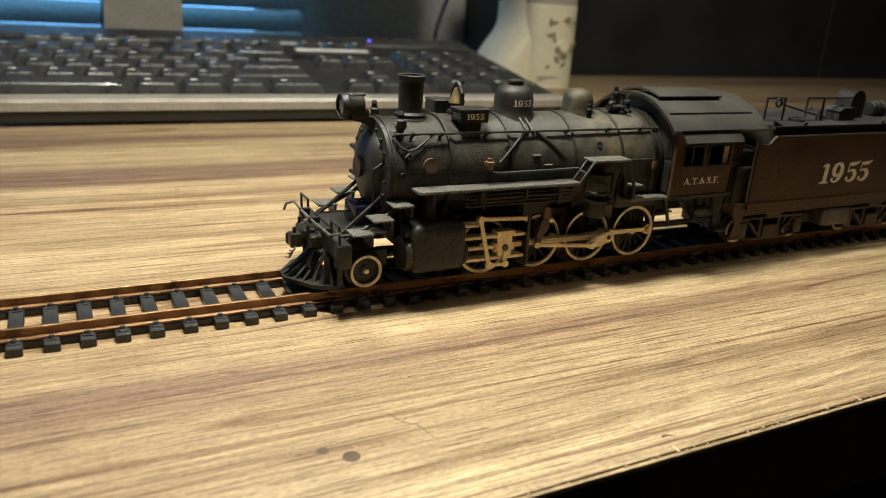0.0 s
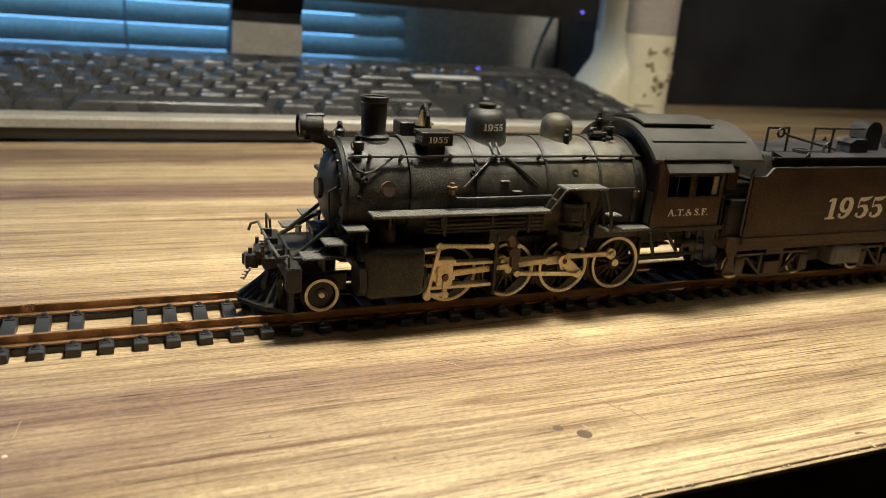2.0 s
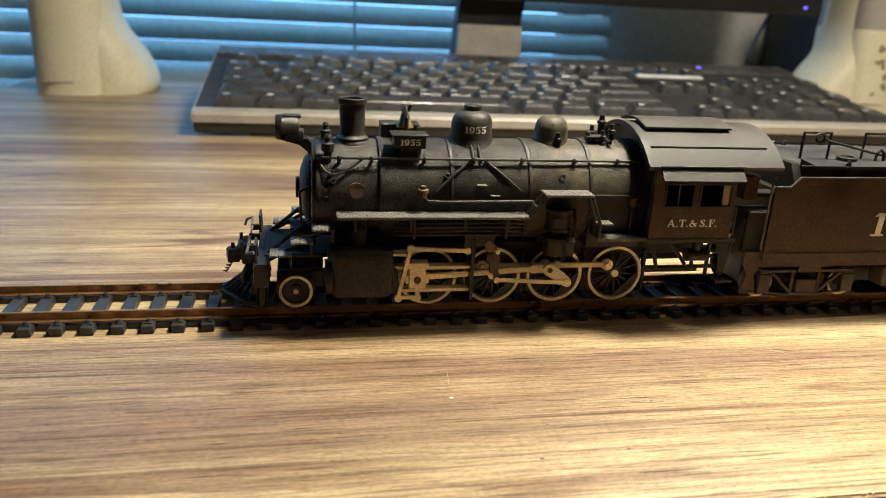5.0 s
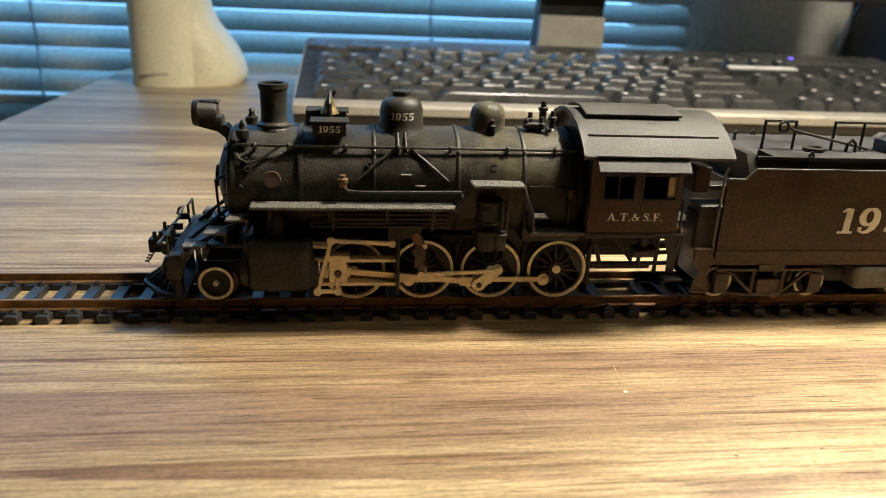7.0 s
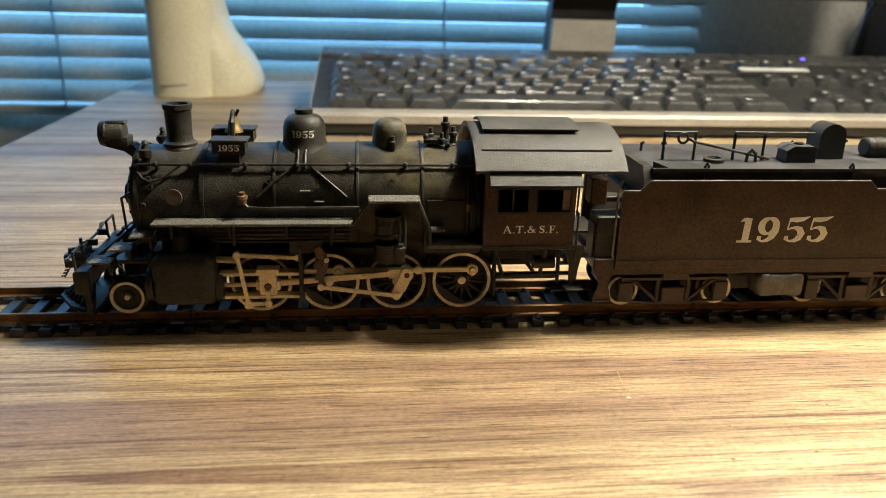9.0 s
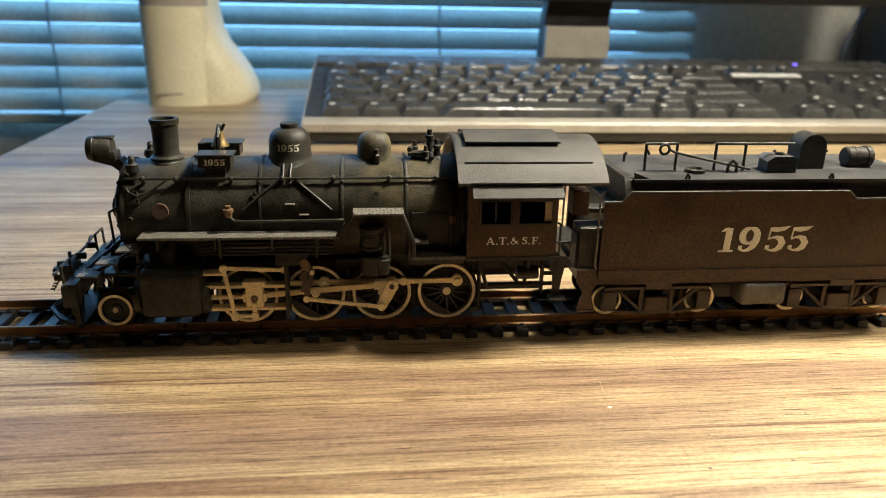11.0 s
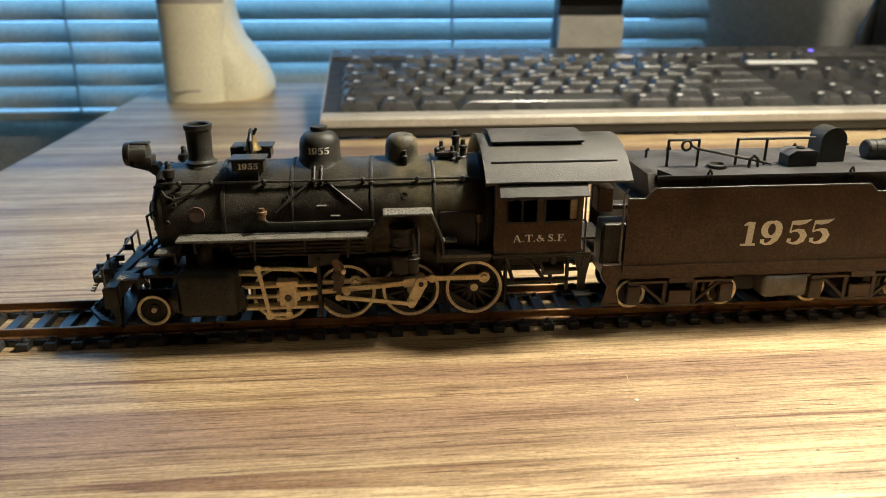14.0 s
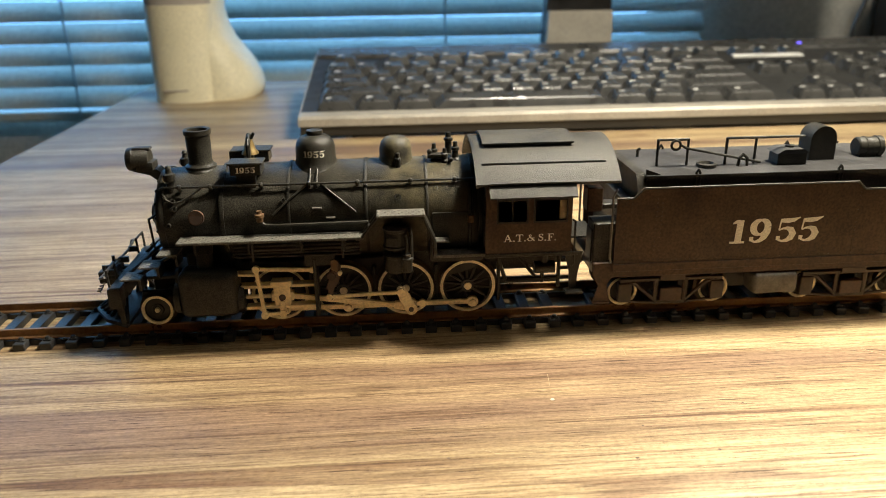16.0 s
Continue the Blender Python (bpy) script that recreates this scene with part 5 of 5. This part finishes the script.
loco = thing("steam_locomotive", "weathered black model steam locomotive with brass rods on the track", "locomotive")
boiler_parts(loco)
walkway_parts(loco)
cab_parts(loco)
pilot_parts(loco)
cylinder_parts(loco)
for k, ax in enumerate(AXLES):
    driver(loco, ax, k == 1)
small_wheelset(loco, 4.3, -85.2, 9.0, label="small pilot wheels with bright tyres")
for side in (-1, 1):
    gear(loco, side)


# ---- the tender ----
def tender_parts(e):
    part("tender_frame", box(B(), 36.0, 128, -15.2, 15.2, 15.6, 19.0, 0.3), TENDER_PAINT, e)
    part("center_sill", box(B(), 40, 126, -6.2, 6.2, 7.5, 15.7, 0.3), SPOKE, e)
    top = [(38.6, 38.7), (43.0, 38.7), (45.6, 41.3), (103.4, 41.3), (105.6, 39.2), (127.6, 39.2)]
    for s in (-1, 1):
        side = part("tender_side", prism(B(), [(38.6, 18.6)] + top + [(127.6, 18.6)], s * 17.0, s * 16.2), TENDER_PAINT, e, "brown-black riveted tender side")
        part("top_bead", wire(B(), [(x, s * 17.0, z) for x, z in top], 0.3), PAINT, side)
        part("bottom_strip", box(B(), 38.4, 127.8, min(s * 16.9, s * 17.35), max(s * 16.9, s * 17.35), 18.2, 20.4, 0.1), TENDER_PAINT, side)
        bm = B()
        for x in (41.0, 42.6, 49.4, 50.8, 104.5, 125.6):
            for k in range(15):
                ball(bm, (x, s * 17.02, 21.6 + k * 1.2), 0.2, 4)
        for k in range(70):
            ball(bm, (39.6 + k * 1.25, s * 17.02, 21.2), 0.18, 4)
        tagged(part("rivets", bm, TENDER_PAINT, side), kind="stuff")
        part("corner_grab", wire(B(), [(38.0, s * 16.6, 21), (37.5, s * 16.9, 22), (37.5, s * 16.9, 39.5), (38.4, s * 16.8, 41.4)], 0.32), GREYBOX, e)
        part("steps", box(B(), 33.6, 38.2, min(s * 13.4, s * 17), max(s * 13.4, s * 17), 8.8, 9.4, 0.1), TENDER_PAINT, e)
        part("step_plate", prism(B(), [(33.4, 20.4), (38.6, 20.4), (38.6, 17), (37.2, 14), (38.4, 9.2), (33.6, 9.2), (35.0, 14), (33.4, 17)], s * 16.6, s * 16.0), TENDER_PAINT, e)
    for ch, x in (("1", 70.0), ("9", 74.9), ("5", 82.3), ("5", 88.6)):
        bm = B()
        glyph(bm, ch, x, 25.0, 6.8, 0.94, -17.0, 0.03)
        part("tender_digit", bm, LETTER, side_of(e))
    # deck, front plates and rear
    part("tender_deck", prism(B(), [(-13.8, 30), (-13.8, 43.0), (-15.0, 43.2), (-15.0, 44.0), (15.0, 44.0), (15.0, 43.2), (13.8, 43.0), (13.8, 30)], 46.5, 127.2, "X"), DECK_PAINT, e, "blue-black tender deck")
    part("coal_coaming", prism(B(), [(-15.8, 20), (-15.8, 40.2), (-13.2, 44.3), (13.2, 44.3), (15.8, 40.2), (15.8, 20)], 44.2, 46.6, "X"), PAINT, e)
    bm = B()
    box(bm, 41.4, 44.4, -15.8, 15.8, 18.9, 37.0)
    part("tender_front", bm, PAINT, e)
    part("tool_box", box(B(), 31.4, 35.6, -14.0, -9.0, 34.4, 41.0, 0.3), TENDER_PAINT, e)
    locker = part("side_locker", box(B(), 33.2, 41.6, -15.4, -8.5, 19.0, 31.6, 0.3), PAINT, e)
    part("locker_door", box(B(), 32.8, 33.3, -14.6, -9.4, 20.4, 29.6, 0.15), BLACK_PLASTIC, locker)
    part("tool_box_bracket", box(B(), 35.4, 41.6, -13.6, -9.4, 35.0, 36.4, 0.2), PAINT, e)
    part("front_sill", box(B(), 33.2, 38.5, -16.2, 16.2, 17.4, 20.6, 0.3), TENDER_PAINT, e)
    part("coaming_wing", prism(B(), [(46.6, 41.0), (50.5, 44.1), (46.6, 45.6)], -14.2, -13.6), PAINT, e)
    part("tender_rear", box(B(), 126.8, 127.8, -16.2, 16.2, 18.6, 40.4, 0.2), TENDER_PAINT, e)
    for x in (60.0, 98.8):
        for s in (-1, 1):
            part("lift_lug", wire(B(), [(x, s * 14.4, 41.2), (x, s * 14.4, 44.4), (x + 0.5, s * 14.4, 45.2), (x + 1.0, s * 14.4, 44.4), (x + 1.0, s * 14.4, 41.2)], 0.34), PAINT, e)
    part("eye_bolt", wire(B(), [(50.6, 6, 44), (50.6, 6, 46), (51.3, 6, 46.4)], 0.4), PAINT, e)
    # handrails and fire iron on the deck
    part("deck_hoop", wire(B(), [(52.4, -5, 44), (52.4, -5, 51.2), (60.8, -5, 51.2), (60.8, -5, 44)], 0.38), PAINT, e)
    part("deck_hoop", wire(B(), [(71.6, -5, 44), (71.6, -5, 51.2), (93.4, -5, 51.2)], 0.38), PAINT, e)
    part("hoop_post", wire(B(), [(79.8, -5, 51.2), (79.8, -5, 44)], 0.38), PAINT, e)
    ring = [(57.2 + 1.3 * math.cos(a * math.pi / 5), -5.6, 49.8 + 1.3 * math.sin(a * math.pi / 5)) for a in range(11)]
    part("fire_iron", wire(B(), ring + [(60, -5.9, 49.0), (81.0, -6.4, 44.6)], 0.36), PAINT, e)
    part("small_hoop", wire(B(), [(74.2, -7.5, 44), (74.4, -7.5, 46.2), (75.4, -7.5, 47.2), (76.6, -7.5, 46.2), (76.8, -7.5, 44)], 0.42), PAINT, e)
    part("filler_ring", lathe(B(), [(2.2, 43.9), (2.7, 44.2), (2.7, 44.9), (1.9, 45.1), (1.6, 44.4), (0, 44.3)], (65.6, -7.0, 0), "Z", 20), PAINT, e)
    hatch = part("water_hatch", box(B(), 85.2, 93.4, -7.8, -2.4, 43.8, 47.2, 0.25), PAINT, e)
    part("hatch_lid", prism(B(), [(84.6, 47.1), (86.6, 48.3), (92.0, 48.3), (94.0, 47.1)], -8.3, -2.0), DECK_PAINT, hatch)
    part("hatch_knob", lathe(B(), [(1.2, 49.5), (1.2, 50.0), (0, 50.2)], (89.6, -4.8, -1.3), "Z", 12), PAINT, hatch)
    pts = [(96.2, 43.8)] + [(99.9 + 3.7 * math.cos(math.pi - math.pi * k / 12), 49.7 + 3.7 * math.sin(math.pi - math.pi * k / 12)) for k in range(13)] + [(103.6, 43.8)]
    dh = part("doghouse", prism(B(), pts, -3.6, 2.6), PAINT, e, "round-topped black box on the deck")
    part("doghouse_band", prism(B(), [(103.5, 48.6), (104.0, 48.6), (104.0, 49.2), (103.5, 49.2)], -3.8, 2.8), GREYBOX, dh)
    rl = part("rear_light", lathe(B(), [(0, 111.4), (2.3, 111.5), (2.7, 111.9), (2.7, 113.6), (2.85, 113.7), (2.85, 114.2), (2.7, 114.3), (2.7, 117.0), (3.0, 117.2), (3.0, 118.6), (2.5, 118.9), (2.3, 118.2), (0, 118.0)], (0, 0, 46.6), "X", 26), PAINT, e)
    part("lens", lathe(B(), [(2.3, 118.2), (1.4, 118.9), (0, 119.1)], (0, 0, 46.6), "X", 18), LENS, rl)
    part("rear_light_bracket", box(B(), 112, 117, -2, 2, 43.8, 45, 0.2), PAINT, e)
    tk = part("side_tank", box(B(), 79.0, 92.2, -15.8, -9, 8.9, 15.4, 1.9, 4), GREYBOX, e, "worn grey metal tank under the frame")
    for x in (81.5, 89.5):
        part("tank_strap", box(B(), x - 0.4, x + 0.4, -15.95, -9, 8.8, 15.55, 1.9, 4), GREYBOX, tk)
    part("battery_box", box(B(), 76.8, 92.2, 9, 15.8, 8.9, 15.4, 0.5, 2), PAINT, e)
    bm = B()
    box(bm, 127.8, 133, -1.3, 1.3, 14.4, 17.2, 0.3)
    box(bm, 132.6, 136, -2, 1.5, 14, 17.6, 0.5)
    part("rear_coupler", bm, PAINT, e)


def side_of(e):
    return next(o for o in e.children if o.name.startswith("tender_side"))


def truck(e, xc):
    bol = part("truck_bolster", box(B(), xc - 3, xc + 3, -9.5, 9.5, 9.5, 15.4, 0.4), SPOKE, e)
    for s in (-1, 1):
        bm = B()
        y = s * 11.6
        wire(bm, [(xc - 14.6, y, 13.2), (xc + 14.6, y, 13.2)], 0.65, 6)
        wire(bm, [(xc - 14.6, y, 12.6), (xc - 10.4, y, 12.2), (xc - 4, y, 6.4), (xc + 4, y, 6.4), (xc + 10.4, y, 12.2), (xc + 14.6, y, 12.6)], 0.6, 6)
        wire(bm, [(xc - 14.6, y, 7.0), (xc - 4.2, y, 5.9), (xc + 4.2, y, 5.9), (xc + 14.6, y, 7.0)], 0.45, 6)
        wire(bm, [(xc - 4.2, y, 5.9), (xc - 4.2, y, 13.2)], 0.7, 6)
        wire(bm, [(xc + 4.2, y, 5.9), (xc + 4.2, y, 13.2)], 0.7, 6)
        part("truck_sideframe", bm, TRUCK_BROWN, bol)
        y0, y1 = sorted((s * 10.6, s * 12.6))
        for dx in (-13.2, 13.2):
            part("journal_box", box(B(), xc + dx - 1.9, xc + dx + 1.9, y0, y1 + (0.4 if s > 0 else 0), 6.8, 12.4, 0.5, 2), TRUCK_BROWN, e)
        part("spring_box", box(B(), xc - 3.2, xc + 3.2, y0, y1, 6.6, 10.8, 0.3), RUST, e, "rust-brown spring pack")
        part("spring_plank", box(B(), xc - 3.6, xc + 3.6, y0 - 0.2, y1 + 0.2, 13.0, 15.4, 0.2), TRUCK_BROWN, e)
    for dx in (-13.2, 13.2):
        small_wheelset(e, 4.3, xc + dx, 9.0, label="small tender wheels with bright tyres")


tender = thing("locomotive_tender", "brown-black model tender numbered 1955 coupled behind the engine", "tender")
tender_parts(tender)
truck(tender, 57.2)
truck(tender, 109.8)


# ---- movement ----
def run_at(t):
    """Where the engine stands at a time: a smooth curve through RUN."""
    for k in range(len(RUN) - 1):
        (a, p), (b, q) = RUN[k], RUN[k + 1]
        if t <= b or k == len(RUN) - 2:
            def slope(i):
                if i <= 0 or i >= len(RUN) - 1:
                    j = 0 if i <= 0 else len(RUN) - 2
                    return (RUN[j + 1][1] - RUN[j][1]) / (RUN[j + 1][0] - RUN[j][0])
                l = (RUN[i][1] - RUN[i - 1][1]) / (RUN[i][0] - RUN[i - 1][0])
                r = (RUN[i + 1][1] - RUN[i][1]) / (RUN[i + 1][0] - RUN[i][0])
                return 0.0 if l * r <= 0 else 2 * l * r / (l + r)
            h = b - a
            u = (t - a) / h
            return p * (1 + 2 * u) * (1 - u) ** 2 + slope(k) * h * u * (1 - u) ** 2 + q * u * u * (3 - 2 * u) + slope(k + 1) * h * u * u * (u - 1)


def rows_of(fn):
    return [(k * 0.1, fn(run_at(k * 0.1))) for k in range(161)]


def phase(run):
    """Angle of the number side's crank pins, counter-clockwise from the rear."""
    return radians(55) - (run + 246.9) / 7.66


def mm(x, y, z, ry=0.0):
    return pose(x * MM, y * MM, z * MM, 0, math.degrees(ry), 0)


def gear_state(run, s):
    f = phase(run) - (0 if s < 0 else math.pi / 2)
    px, pz = CRANK * math.cos(f), CRANK * math.sin(f)
    a = math.asin((pz - 0.9) / MAIN)
    xh = AXLES[1] + px - MAIN * math.cos(a)
    ex = AXLES[1] + 1.9 * math.cos(f - 2.6)
    ez = WHEEL_Z + 1.9 * math.sin(f - 2.6)
    fz = 13.3
    fx = ex - math.sqrt(ECC ** 2 - (ez - fz) ** 2)
    b = math.asin((ez - fz) / ECC)
    tx = -56.4 + 0.12 * (xh + 49.4)
    return px, pz, a, xh, ex, ez, fx, b, tx


def motions():
    walk(loco, rows_of(lambda r: mm(r, 0, 0)))
    walk(tender, rows_of(lambda r: mm(r, 0, 0)))
    for w, x in DRIVERS:
        if x is not None:
            walk(w, rows_of(lambda r: mm(x, 0, WHEEL_Z, -phase(r))))
        else:
            x0, z0, rad = w.location.x / MM, w.location.z / MM, w["roll"]
            walk(w, rows_of(lambda r: mm(x0, 0, z0, r / rad)))
    for g in RODS:
        s = g["s"]

        def st(r):
            return gear_state(r, s)

        walk(g["side"], rows_of(lambda r: mm(st(r)[0], s * 10.7, WHEEL_Z + st(r)[1])))
        walk(g["main"], rows_of(lambda r: mm(AXLES[1] + st(r)[0], s * 12.5, WHEEL_Z + st(r)[1], -st(r)[2])))
        walk(g["cross"], rows_of(lambda r: mm(st(r)[3], s * 13.0, WHEEL_Z + 0.9)))
        walk(g["lever"], rows_of(lambda r: mm(st(r)[8], s * 15.0, 22.0, -math.asin(max(-0.9, min(0.9, (st(r)[3] - 4.9 - st(r)[8]) / 13.4))))))
        walk(g["radius"], rows_of(lambda r: mm(st(r)[8], s * 14.2, 21.8, 0.05)))
        walk(g["link"], rows_of(lambda r: mm(LINK_X, s * 14.6, 20.0, -math.asin(max(-0.9, min(0.9, (st(r)[6] - LINK_X) / 6.8))))))
        walk(g["ecc"], rows_of(lambda r: mm(st(r)[4], s * 14.9, st(r)[5], -st(r)[7])))


motions()
